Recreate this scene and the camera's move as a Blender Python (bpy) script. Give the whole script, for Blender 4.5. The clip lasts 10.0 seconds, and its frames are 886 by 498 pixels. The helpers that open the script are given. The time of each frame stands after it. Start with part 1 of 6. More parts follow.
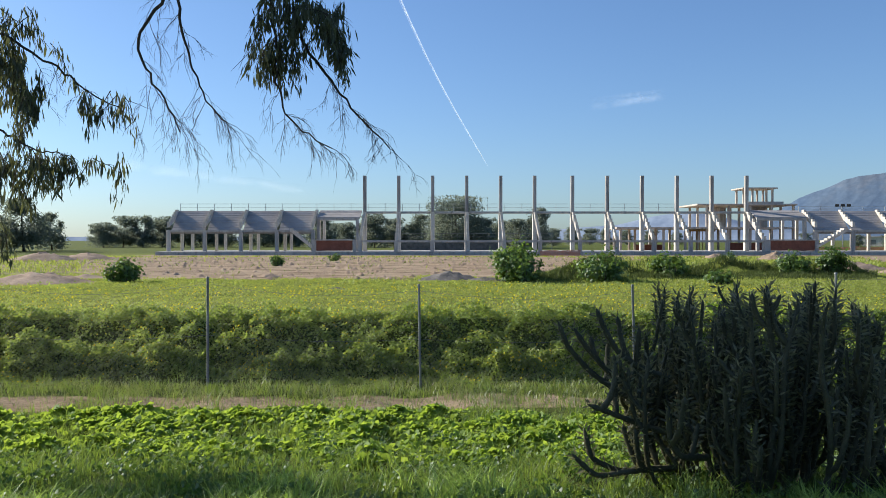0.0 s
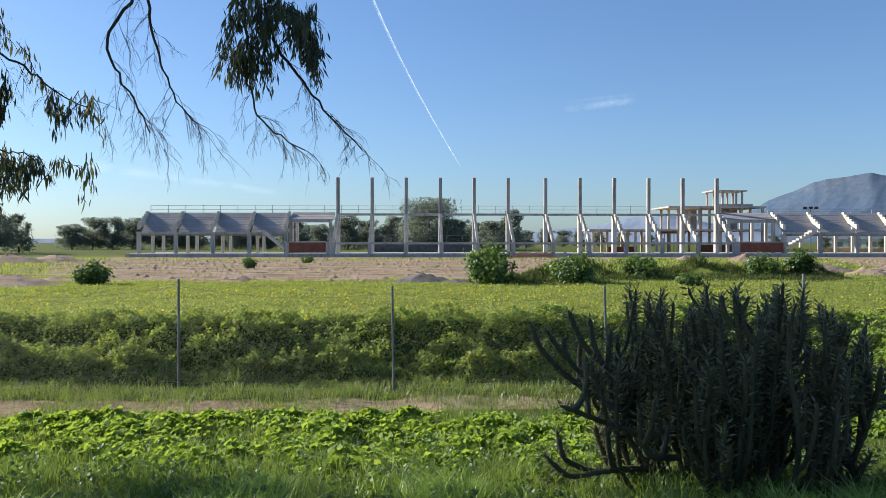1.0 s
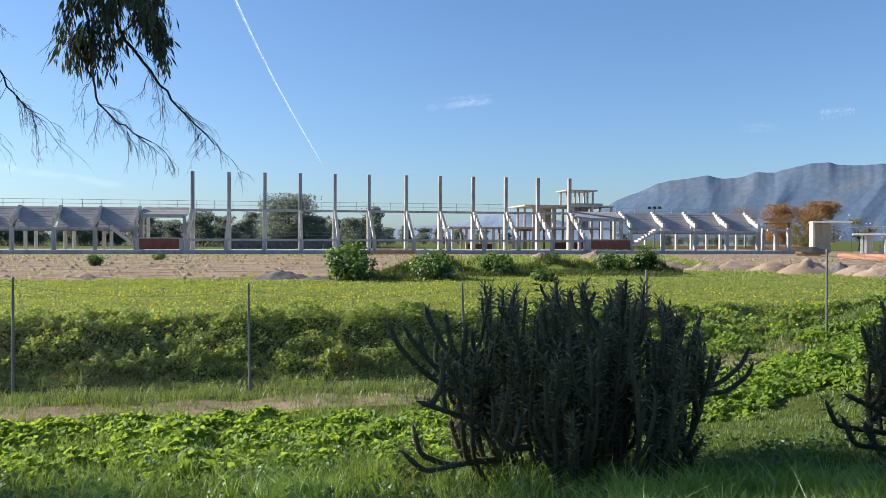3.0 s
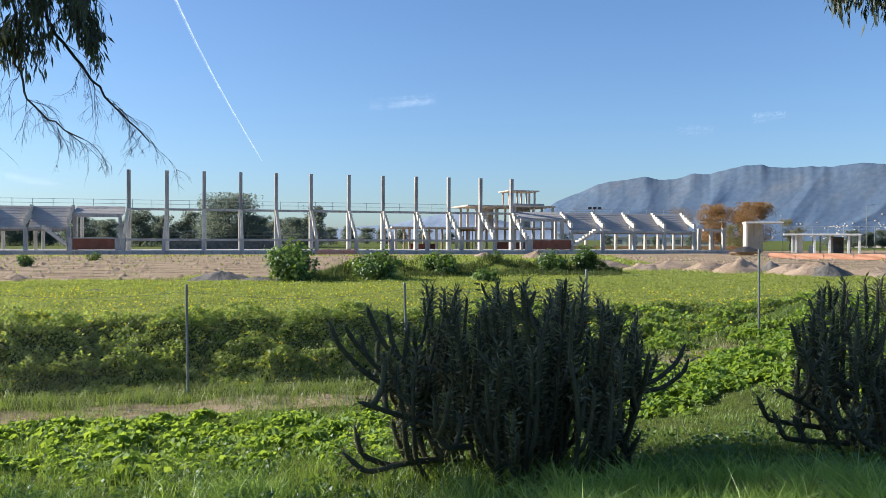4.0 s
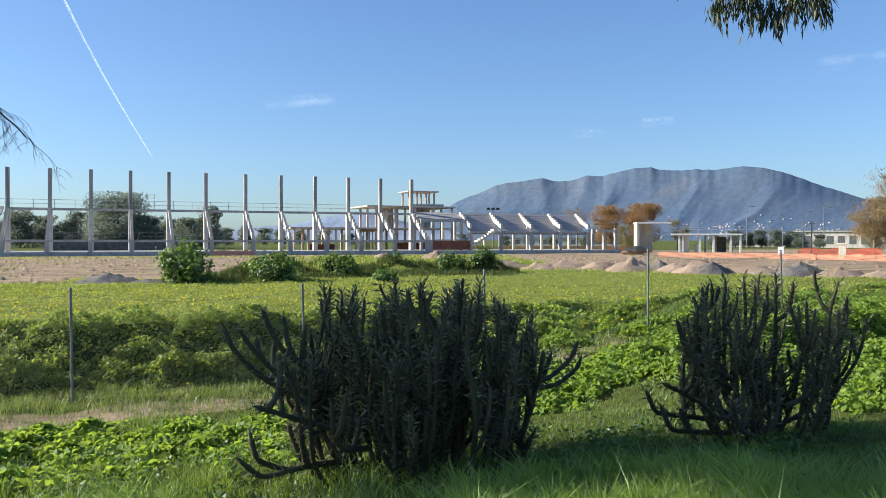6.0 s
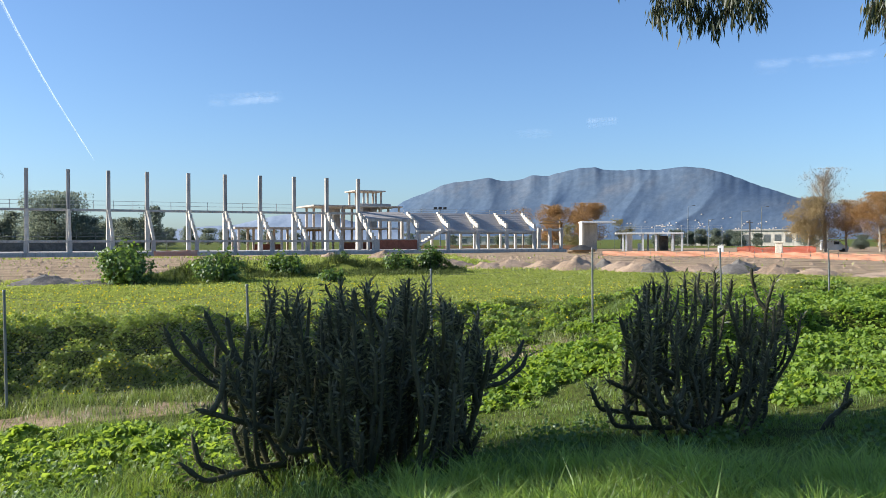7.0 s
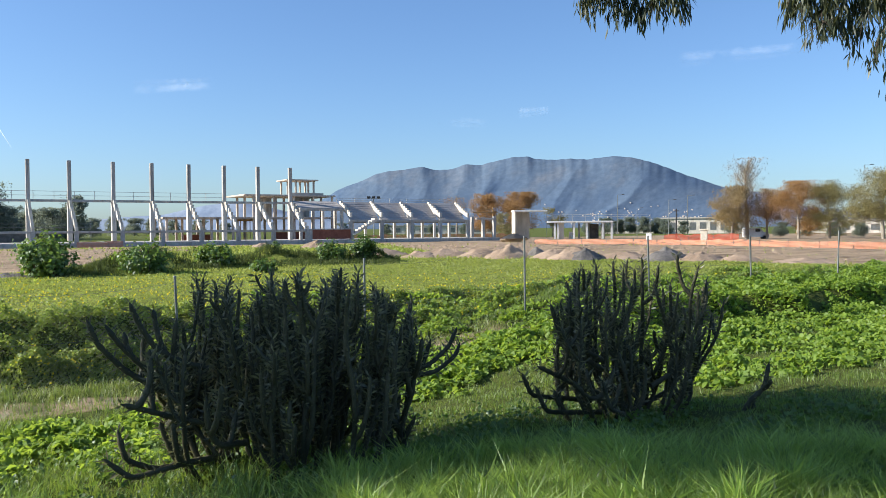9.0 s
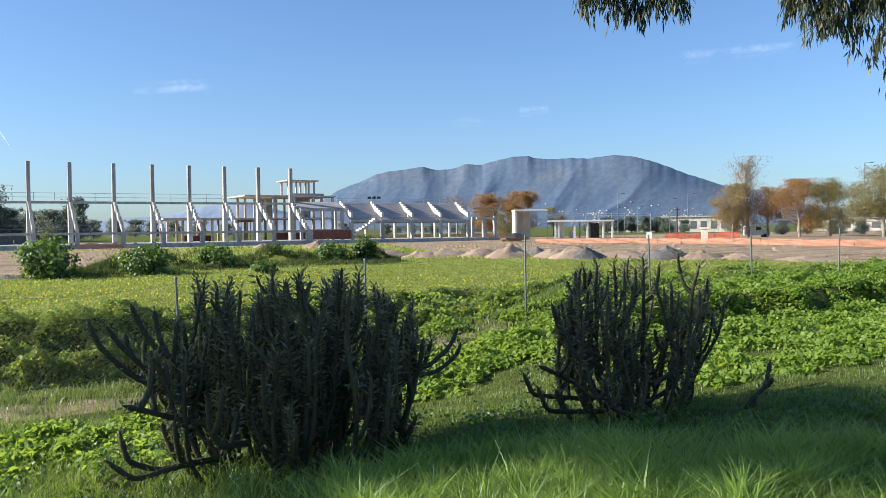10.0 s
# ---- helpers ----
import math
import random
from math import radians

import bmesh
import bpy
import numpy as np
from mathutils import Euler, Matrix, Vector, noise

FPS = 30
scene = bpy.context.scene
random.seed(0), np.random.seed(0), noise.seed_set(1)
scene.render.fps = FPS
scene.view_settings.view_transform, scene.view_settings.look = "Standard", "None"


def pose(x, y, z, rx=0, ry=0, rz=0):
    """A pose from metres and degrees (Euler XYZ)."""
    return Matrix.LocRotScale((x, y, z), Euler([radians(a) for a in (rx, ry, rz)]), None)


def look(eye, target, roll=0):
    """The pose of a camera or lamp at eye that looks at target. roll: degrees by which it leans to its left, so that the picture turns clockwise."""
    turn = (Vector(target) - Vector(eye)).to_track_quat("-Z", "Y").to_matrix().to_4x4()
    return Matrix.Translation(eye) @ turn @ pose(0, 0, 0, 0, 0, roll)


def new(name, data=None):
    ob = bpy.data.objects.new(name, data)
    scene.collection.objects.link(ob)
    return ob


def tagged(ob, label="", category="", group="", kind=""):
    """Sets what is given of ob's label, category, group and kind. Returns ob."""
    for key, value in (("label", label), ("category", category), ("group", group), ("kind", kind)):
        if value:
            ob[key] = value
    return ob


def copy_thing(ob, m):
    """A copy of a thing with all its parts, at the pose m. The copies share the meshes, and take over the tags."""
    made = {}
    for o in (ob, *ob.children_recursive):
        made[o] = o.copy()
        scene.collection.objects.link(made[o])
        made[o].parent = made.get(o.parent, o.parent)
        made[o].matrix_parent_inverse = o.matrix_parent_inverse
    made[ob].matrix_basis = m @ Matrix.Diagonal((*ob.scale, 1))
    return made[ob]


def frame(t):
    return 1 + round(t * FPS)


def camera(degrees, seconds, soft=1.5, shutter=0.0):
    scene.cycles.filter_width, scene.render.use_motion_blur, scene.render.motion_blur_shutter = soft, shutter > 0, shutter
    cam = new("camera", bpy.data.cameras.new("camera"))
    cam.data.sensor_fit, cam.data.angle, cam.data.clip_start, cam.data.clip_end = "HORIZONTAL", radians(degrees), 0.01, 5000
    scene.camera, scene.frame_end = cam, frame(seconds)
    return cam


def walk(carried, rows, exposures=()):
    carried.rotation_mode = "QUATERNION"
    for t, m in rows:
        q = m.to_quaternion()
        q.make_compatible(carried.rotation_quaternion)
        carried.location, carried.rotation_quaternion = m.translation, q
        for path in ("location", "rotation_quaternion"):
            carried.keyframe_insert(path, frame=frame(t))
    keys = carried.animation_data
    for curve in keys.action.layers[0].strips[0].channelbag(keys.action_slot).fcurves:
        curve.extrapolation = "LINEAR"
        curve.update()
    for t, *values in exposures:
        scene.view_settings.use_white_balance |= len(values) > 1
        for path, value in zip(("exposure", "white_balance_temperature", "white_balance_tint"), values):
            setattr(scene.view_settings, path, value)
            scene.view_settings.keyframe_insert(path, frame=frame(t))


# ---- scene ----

# ---------------------------------------------------------------- camera
EYE = 1.8                       # eye height over the level field
cam = camera(57.0, 10.0, soft=0.85)
PATH = [
    (0, 0.00, -0.64, 0.00), (0.5, -0.58, -0.56, -0.09), (1, -1.85, -0.50, -0.01), (1.5, -3.94, -0.54, -0.01),
    (2, -6.51, -0.67, -0.12), (2.5, -9.15, -0.71, -0.23), (3, -11.57, -0.70, -0.21), (4.5, -17.27, -0.71, -0.27),
    (5, -18.93, -0.74, -0.33), (5.5, -20.73, -0.71, -0.25), (7, -26.27, -0.68, 0.09), (7.5, -28.08, -0.89, -0.01),
    (8, -29.53, -1.20, 0.09), (8.5, -30.45, -1.52, 0.21), (9, -30.91, -1.46, 0.38), (9.5, -30.97, -1.30, 0.62),
    (10, -30.87, -1.47, 0.66)]
walk(cam, [(t, pose(-0.0036 * yaw, 0.0004 * yaw, EYE, 90 + pitch, roll, yaw)) for t, yaw, pitch, roll in PATH],
     exposures=[(0, 0.62), (2.5, 0.72), (5, 0.82), (7.5, 0.88), (10, 0.90)])

# ---------------------------------------------------------------- world and sun
SUN_AZ, SUN_EL = -66.0, 26.5    # degrees clockwise from +y, degrees above the horizon
world = bpy.data.worlds.new("sky")
scene.world = world
world.use_nodes = True
wn = world.node_tree.nodes
sky = wn.new("ShaderNodeTexSky")
sky.sky_type = "NISHITA"
sky.sun_disc = False
sky.sun_elevation, sky.sun_rotation = radians(SUN_EL), radians(SUN_AZ)
sky.air_density, sky.dust_density, sky.ozone_density = 1.0, 0.7, 2.0
wn["Background"].inputs["Strength"].default_value = 0.072
# thin haze evens out the sky between zenith and horizon
haze = wn.new("ShaderNodeGamma")
haze.inputs["Gamma"].default_value = 0.9
tint = wn.new("ShaderNodeMix")
tint.data_type, tint.blend_type = "RGBA", "MULTIPLY"
tint.inputs[0].default_value = 1.0
tint.inputs[7].default_value = (0.90, 1.19, 1.60, 1)
world.node_tree.links.new(sky.outputs["Color"], haze.inputs["Color"])
world.node_tree.links.new(haze.outputs["Color"], tint.inputs[6])
world.node_tree.links.new(tint.outputs[2], wn["Background"].inputs["Color"])

sun = new("sun", bpy.data.lights.new("sun", "SUN"))
sun.data.energy, sun.data.angle, sun.data.color = 5.0, radians(0.53), (1.0, 0.93, 0.82)
sx, sy = math.sin(radians(SUN_AZ)), math.cos(radians(SUN_AZ))
sun.matrix_world = look((sx * 60, sy * 60, 60 * math.tan(radians(SUN_EL))), (0, 0, 0))


# ---------------------------------------------------------------- materials
def node_mat(name):
    m = bpy.data.materials.new(name)
    m.use_nodes = True
    nt = m.node_tree
    nt.nodes.clear()
    out = nt.nodes.new("ShaderNodeOutputMaterial")
    return m, nt, out


def nd(nt, kind, **values):
    n = nt.nodes.new(kind)
    for k, v in values.items():
        n.inputs[k.replace("_", " ")].default_value = v
    return n


def ramp(nt, fac, stops):
    r = nt.nodes.new("ShaderNodeValToRGB")
    e = r.color_ramp.elements
    while len(e) < len(stops):
        e.new(0.5)
    for el, (p, c) in zip(e, stops):
        el.position, el.color = p, (*c, 1)
    nt.links.new(fac, r.inputs["Fac"])
    return r.outputs["Color"]


def mix_rgb(nt, fac, a, b, mode="MIX"):
    m = nt.nodes.new("ShaderNodeMix")
    m.data_type, m.blend_type = "RGBA", mode
    for sock, v in ((m.inputs[0], fac), (m.inputs[6], a), (m.inputs[7], b)):
        if isinstance(v, (int, float)):
            sock.default_value = v
        elif isinstance(v, tuple):
            sock.default_value = (*v, 1)
        else:
            nt.links.new(v, sock)
    return m.outputs[2]


def noise_tex(nt, scale, detail=5.0, rough=0.6, stretch=None):
    tc = nt.nodes.new("ShaderNodeNewGeometry")
    src = tc.outputs["Position"]
    if stretch:
        mp = nt.nodes.new("ShaderNodeMapping")
        mp.inputs["Scale"].default_value = stretch
        nt.links.new(src, mp.inputs["Vector"])
        src = mp.outputs["Vector"]
    n = nd(nt, "ShaderNodeTexNoise", Scale=scale, Detail=detail, Roughness=rough)
    nt.links.new(src, n.inputs["Vector"])
    return n.outputs["Fac"]


def bump(nt, height, strength, dist):
    b = nd(nt, "ShaderNodeBump", Strength=strength, Distance=dist)
    nt.links.new(height, b.inputs["Height"])
    return b.outputs["Normal"]


def rough_mat(name, dark, light, scale=1.0, fine=14.0, rough=0.9, relief=0.4, dist=0.02, streak=None, metal=0.0,
              stain=(0.3, 0.3, 0.3), stain_amount=0.35):
    """A matt surface with colour in two scales, streaks or stains and fine relief."""
    m, nt, out = node_mat(name)
    b = nd(nt, "ShaderNodeBsdfPrincipled", Roughness=rough, Metallic=metal)
    b.inputs["Specular IOR Level"].default_value = 0.25
    big, small = noise_tex(nt, scale), noise_tex(nt, fine, 4.0, 0.7)
    col = ramp(nt, big, [(0.3, dark), (0.7, light)])
    grain = ramp(nt, small, [(0.3, (0.72, 0.72, 0.72)), (0.7, (1.12, 1.12, 1.12))])
    col = mix_rgb(nt, 1.0, col, grain, "MULTIPLY")
    if streak:
        st = noise_tex(nt, streak[0], 4.0, 0.65, streak[1])
        fac = ramp(nt, st, [(0.48, (0, 0, 0)), (0.68, (stain_amount,) * 3)])
        col = mix_rgb(nt, fac, col, stain)
    nt.links.new(col, b.inputs["Base Color"])
    nt.links.new(bump(nt, small, relief, dist), b.inputs["Normal"])
    nt.links.new(b.outputs["BSDF"], out.inputs["Surface"])
    return m


def leaf_mat(name, dark, light, through_col, share=0.4, rough=0.5, gloss=0.06):
    """Leaves: a matt and a see-through half, a little gloss, each leaf its own tint."""
    m, nt, out = node_mat(name)
    geo = nt.nodes.new("ShaderNodeNewGeometry")
    rnd = geo.outputs["Random Per Island"]
    patch = noise_tex(nt, 0.9, 3.0, 0.6)
    blend = nt.nodes.new("ShaderNodeMath")
    blend.operation = "ADD"
    half = nt.nodes.new("ShaderNodeMath")
    half.operation, half.inputs[1].default_value = "MULTIPLY", 0.6
    nt.links.new(rnd, half.inputs[0])
    nt.links.new(half.outputs[0], blend.inputs[0])
    h2 = nt.nodes.new("ShaderNodeMath")
    h2.operation, h2.inputs[1].default_value = "MULTIPLY", 0.4
    nt.links.new(patch, h2.inputs[0])
    nt.links.new(h2.outputs[0], blend.inputs[1])
    col = ramp(nt, blend.outputs[0], [(0.15, dark), (0.85, light)])
    d = nd(nt, "ShaderNodeBsdfDiffuse")
    tr = nd(nt, "ShaderNodeBsdfTranslucent")
    gl = nd(nt, "ShaderNodeBsdfGlossy", Roughness=rough)
    gl.inputs["Color"].default_value = (0.9, 0.95, 1.0, 1)
    nt.links.new(col, d.inputs["Color"])
    tcol = mix_rgb(nt, 0.5, col, through_col)
    nt.links.new(tcol, tr.inputs["Color"])
    m1, m2 = nt.nodes.new("ShaderNodeMixShader"), nt.nodes.new("ShaderNodeMixShader")
    m1.inputs[0].default_value, m2.inputs[0].default_value = share, gloss
    nt.links.new(d.outputs[0], m1.inputs[1])
    nt.links.new(tr.outputs[0], m1.inputs[2])
    nt.links.new(m1.outputs[0], m2.inputs[1])
    nt.links.new(gl.outputs[0], m2.inputs[2])
    nt.links.new(m2.outputs[0], out.inputs["Surface"])
    return m


CONCRETE = rough_mat("concrete", (0.40, 0.38, 0.35), (0.54, 0.515, 0.47), 0.5, 9.0, 0.9, 0.3, 0.02,
                     (0.9, (2.0, 2.0, 0.25)), stain=(0.16, 0.15, 0.145), stain_amount=0.55)
CONCRETE_PALE = rough_mat("pale_concrete", (0.56, 0.52, 0.45), (0.70, 0.65, 0.57), 0.5, 9.0, 0.9, 0.3, 0.02,
                          (0.9, (2.0, 2.0, 0.25)), stain=(0.25, 0.23, 0.2), stain_amount=0.5)
CONCRETE_SHAFT = rough_mat("stained_concrete", (0.36, 0.35, 0.33), (0.50, 0.48, 0.45), 0.5, 9.0, 0.9, 0.3, 0.02,
                           (0.8, (3.0, 3.0, 0.12)), stain=(0.10, 0.10, 0.10), stain_amount=0.85)
CONCRETE_WARM = rough_mat("warm_concrete", (0.46, 0.40, 0.34), (0.62, 0.55, 0.47), 0.5, 9.0, 0.9, 0.3, 0.02,
                          (0.9, (2.0, 2.0, 0.25)), stain=(0.17, 0.14, 0.12), stain_amount=0.55)
CONCRETE_SEAT = rough_mat("terrace_concrete", (0.30, 0.28, 0.265), (0.44, 0.41, 0.385), 0.3, 6.0, 0.92, 0.3, 0.02,
                          (0.6, (0.3, 1.0, 1.0)), stain=(0.2, 0.19, 0.19), stain_amount=0.4)
BRICK = rough_mat("red_brick", (0.20, 0.075, 0.05), (0.30, 0.12, 0.08), 1.5, 12.0, 0.92, 0.4, 0.02)
STEEL = rough_mat("galvanised_steel", (0.15, 0.16, 0.155), (0.27, 0.28, 0.27), 3.0, 40.0, 0.5, 0.1, 0.002, metal=0.6)
RAIL = rough_mat("pale_steel", (0.34, 0.35, 0.35), (0.48, 0.49, 0.49), 3.0, 40.0, 0.5, 0.1, 0.002, metal=0.3)
WIRE = rough_mat("wire", (0.12, 0.125, 0.12), (0.22, 0.225, 0.22), 3.0, 40.0, 0.55, 0.1, 0.002, metal=0.5)
PALE_WALL = rough_mat("cream_wall", (0.60, 0.53, 0.42), (0.72, 0.65, 0.54), 0.4, 7.0, 0.9)
WHITE_WALL = rough_mat("white_wall", (0.66, 0.66, 0.64), (0.8, 0.8, 0.78), 0.2, 4.0, 0.9)
TIMBER = rough_mat("timber", (0.30, 0.19, 0.09), (0.45, 0.30, 0.15), 1.0, 20.0, 0.85)
ORANGE = rough_mat("orange_net", (0.46, 0.19, 0.115), (0.57, 0.28, 0.175), 1.0, 12.0, 0.7)
RED_PLASTIC = rough_mat("red_barrier", (0.42, 0.075, 0.045), (0.54, 0.12, 0.07), 0.8, 12.0, 0.5)
DARK_METAL = rough_mat("dark_metal", (0.03, 0.03, 0.032), (0.07, 0.07, 0.07), 2.0, 20.0, 0.6)
EARTH = rough_mat("earth", (0.30, 0.215, 0.145), (0.44, 0.33, 0.24), 0.5, 7.0, 0.97, 0.8, 0.06)
RUBBLE = rough_mat("rubble", (0.10, 0.095, 0.09), (0.24, 0.22, 0.2), 1.5, 9.0, 0.97, 0.9, 0.08)
BARK = rough_mat("bark", (0.045, 0.035, 0.028), (0.11, 0.09, 0.07), 2.0, 30.0, 0.95, 0.7, 0.01)
BARK_PALE = rough_mat("pale_bark", (0.20, 0.17, 0.14), (0.36, 0.32, 0.27), 1.2, 14.0, 0.92, 0.6, 0.02)
CACTUS = rough_mat("cactus_skin", (0.038, 0.042, 0.023), (0.105, 0.096, 0.055), 3.0, 40.0, 0.6, 0.5, 0.006)
STONE = rough_mat("pale_stone", (0.4, 0.39, 0.37), (0.58, 0.57, 0.54), 4.0, 25.0, 0.9)
CAR_WHITE = rough_mat("white_paint", (0.74, 0.74, 0.74), (0.82, 0.82, 0.82), 0.8, 12.0, 0.35, 0.02, 0.002)
GLASS_DARK = rough_mat("tinted_glass", (0.02, 0.022, 0.025), (0.04, 0.042, 0.045), 1.0, 5.0, 0.1, 0.0, 0.001)

GRASS = leaf_mat("grass_blades", (0.055, 0.098, 0.016), (0.185, 0.27, 0.038), (0.44, 0.58, 0.075), 0.42, 0.5, 0.045)
GRASS_LONG = leaf_mat("long_grass_blades", (0.115, 0.20, 0.032), (0.33, 0.45, 0.09), (0.60, 0.80, 0.13), 0.5, 0.45, 0.03)
GRASS_DRY = leaf_mat("dry_grass", (0.11, 0.145, 0.032), (0.27, 0.295, 0.085), (0.42, 0.48, 0.12), 0.4)
MALLOW = leaf_mat("broad_weed_leaves", (0.105, 0.185, 0.024), (0.235, 0.345, 0.044), (0.60, 0.76, 0.08), 0.5, 0.6, 0.022)
BANKLEAF = leaf_mat("bank_leaves", (0.066, 0.110, 0.024), (0.31, 0.40, 0.07), (0.68, 0.80, 0.12), 0.46, 0.45, 0.03)
FIELDLEAF = leaf_mat("field_leaves", (0.17, 0.21, 0.035), (0.31, 0.345, 0.06), (0.62, 0.70, 0.11), 0.42, 0.55, 0.03)
FLOWER = leaf_mat("yellow_petals", (0.66, 0.52, 0.02), (0.80, 0.68, 0.04), (0.9, 0.75, 0.05), 0.4, 0.6, 0.01)
# blade colour holds the shade of the ridge side facing the eye
SHADED_TUSSOCK = leaf_mat("shaded_tussock_blades", (0.035, 0.055, 0.015), (0.12, 0.15, 0.04), (0.20, 0.26, 0.05), 0.3, 0.6, 0.015)
SHRUBLEAF = leaf_mat("shrub_leaves", (0.045, 0.09, 0.018), (0.115, 0.195, 0.035), (0.30, 0.45, 0.05), 0.4, 0.5, 0.04)
EUCLEAF = leaf_mat("gum_leaves", (0.022, 0.032, 0.018), (0.085, 0.098, 0.045), (0.26, 0.27, 0.08), 0.34, 0.5, 0.035)
# far evergreens: leaf colour lightened and greyed to carry the haze
TREELEAF = leaf_mat("hazed_tree_leaves", (0.10, 0.13, 0.10), (0.19, 0.22, 0.17), (0.34, 0.38, 0.27), 0.55, 0.6, 0.02)
AUTUMN = leaf_mat("autumn_leaves", (0.24, 0.135, 0.060), (0.40, 0.245, 0.105), (0.46, 0.29, 0.11), 0.3, 0.6, 0.01)
RUSSET = leaf_mat("russet_leaves", (0.22, 0.165, 0.085), (0.37, 0.28, 0.15), (0.44, 0.34, 0.15), 0.3, 0.6, 0.01)
OLIVE = leaf_mat("olive_leaves", (0.16, 0.155, 0.07), (0.30, 0.26, 0.12), (0.40, 0.34, 0.13), 0.3, 0.6, 0.01)
SPINE = leaf_mat("cactus_needles", (0.048, 0.050, 0.027), (0.20, 0.185, 0.09), (0.36, 0.36, 0.15), 0.32, 0.4, 0.035)


# ---------------------------------------------------------------- mesh helpers


def mesh_np(name, verts, faces, smooth=False):
    """A mesh from numpy arrays; faces is one array (M, k) or a list of such arrays."""
    faces = faces if isinstance(faces, list) else [faces]
    faces = [f for f in faces if len(f)]
    me = bpy.data.meshes.new(name)
    me.vertices.add(len(verts))
    me.vertices.foreach_set("co", np.asarray(verts, np.float32).ravel())
    loops = np.concatenate([f.ravel() for f in faces]).astype(np.int32)
    sizes = np.concatenate([np.full(len(f), f.shape[1]) for f in faces])
    starts = np.concatenate([[0], np.cumsum(sizes)[:-1]]).astype(np.int32)
    me.loops.add(len(loops))
    me.loops.foreach_set("vertex_index", loops)
    me.polygons.add(len(sizes))
    me.polygons.foreach_set("loop_start", starts)
    if smooth:
        me.polygons.foreach_set("use_smooth", np.ones(len(sizes), bool))
    me.update(calc_edges=True)
    return me


def put(name, me, material, parent=None, label=""):
    ob = new(name, me)
    me.materials.append(material)
    if parent is not None:
        ob.parent = parent
    if label:
        ob["label"] = label
    return ob


def part(name, bm, material, parent=None, label=""):
    me = bpy.data.meshes.new(name)
    bm.to_mesh(me)
    bm.free()
    return put(name, me, material, parent, label)


def add_box(bm, x0, y0, z0, x1, y1, z1, bevel=0.0):
    r = bmesh.ops.create_cube(bm, size=1.0)
    bmesh.ops.scale(bm, vec=(x1 - x0, y1 - y0, z1 - z0), verts=r["verts"])
    bmesh.ops.translate(bm, vec=((x0 + x1) / 2, (y0 + y1) / 2, (z0 + z1) / 2), verts=r["verts"])
    if bevel:
        es = list({e for v in r["verts"] for e in v.link_edges})
        bmesh.ops.bevel(bm, geom=es, offset=bevel, segments=1, affect="EDGES")


def box(name, b, material, parent=None, label="", bevel=0.0):
    bm = bmesh.new()
    add_box(bm, *b, bevel)
    return part(name, bm, material, parent, label)


def empty(name, loc, label, category, group="", kind=""):
    ob = new(name)
    ob.location = loc
    return tagged(ob, label, category, group, kind)


def tube_np(points, radii, sides=6, cap=True):
    """Vertices and quads of a tapering tube along points."""
    p = np.asarray(points, float)
    r = np.asarray(radii, float)
    t = np.gradient(p, axis=0)
    t /= np.linalg.norm(t, axis=1, keepdims=True) + 1e-9
    ref = np.array([0.31, 0.92, 0.24])
    u = np.cross(t, ref)
    u /= np.linalg.norm(u, axis=1, keepdims=True) + 1e-9
    v = np.cross(t, u)
    a = np.linspace(0, 2 * np.pi, sides, endpoint=False)
    ring = (p[:, None, :] + r[:, None, None] * (np.cos(a)[None, :, None] * u[:, None, :] + np.sin(a)[None, :, None] * v[:, None, :]))
    verts = ring.reshape(-1, 3)
    n = len(p)
    i = np.arange(n - 1)[:, None] * sides
    j = np.arange(sides)[None, :]
    k = (j + 1) % sides
    quads = np.stack([i + j, i + k, i + sides + k, i + sides + j], -1).reshape(-1, 4)
    return verts, quads


class Pile:
    """Collects pieces of vertices and faces into one mesh."""

    def __init__(self):
        self.v, self.f, self.n = [], {}, 0

    def add(self, verts, faces):
        self.v.append(verts)
        self.f.setdefault(faces.shape[1], []).append(faces + self.n)
        self.n += len(verts)

    def mesh(self, name, smooth=False):
        return mesh_np(name, np.concatenate(self.v), [np.concatenate(x) for x in self.f.values()], smooth)


def unit(v):
    return v / (np.linalg.norm(v, axis=-1, keepdims=True) + 1e-9)


def leaves_np(pos, along, out, length, width, fold=0.25):
    """Folded pointed leaves: base, two sides, tip; two triangles each."""
    along = unit(along)
    side = unit(np.cross(along, out))
    nrm = np.cross(side, along)
    L, W = length[:, None], width[:, None]
    b = pos
    s1 = pos + along * L * 0.45 + side * W * 0.5 + nrm * W * fold
    s2 = pos + along * L * 0.45 - side * W * 0.5 + nrm * W * fold
    t = pos + along * L
    v = np.stack([b, s1, t, s2], 1).reshape(-1, 3)
    i = np.arange(len(pos))[:, None] * 4
    return v, np.concatenate([i + np.array([[0, 1, 2]]), i + np.array([[0, 2, 3]])])


def round_leaves_np(pos, nrm, size, rng):
    """Broad lobed leaves: a cupped five-sided fan round its stalk."""
    nrm = unit(nrm)
    a = unit(np.cross(nrm, rng.normal(size=nrm.shape)))
    b = np.cross(nrm, a)
    vs = []
    for k in range(5):
        g = 2 * np.pi * k / 5
        r = size * (0.5 if k % 2 else 0.42) * rng.uniform(0.85, 1.15, len(size))
        sink = 0.22 if k in (1, 3) else 0.0
        vs.append(pos + (a * math.cos(g) + b * math.sin(g)) * r[:, None] - nrm * size[:, None] * sink)
    v = np.stack(vs, 1).reshape(-1, 3)
    i = np.arange(len(pos))[:, None] * 5
    f = np.concatenate([i + np.array([[0, 1 + k, 2 + k]]) for k in range(3)])
    return v, f


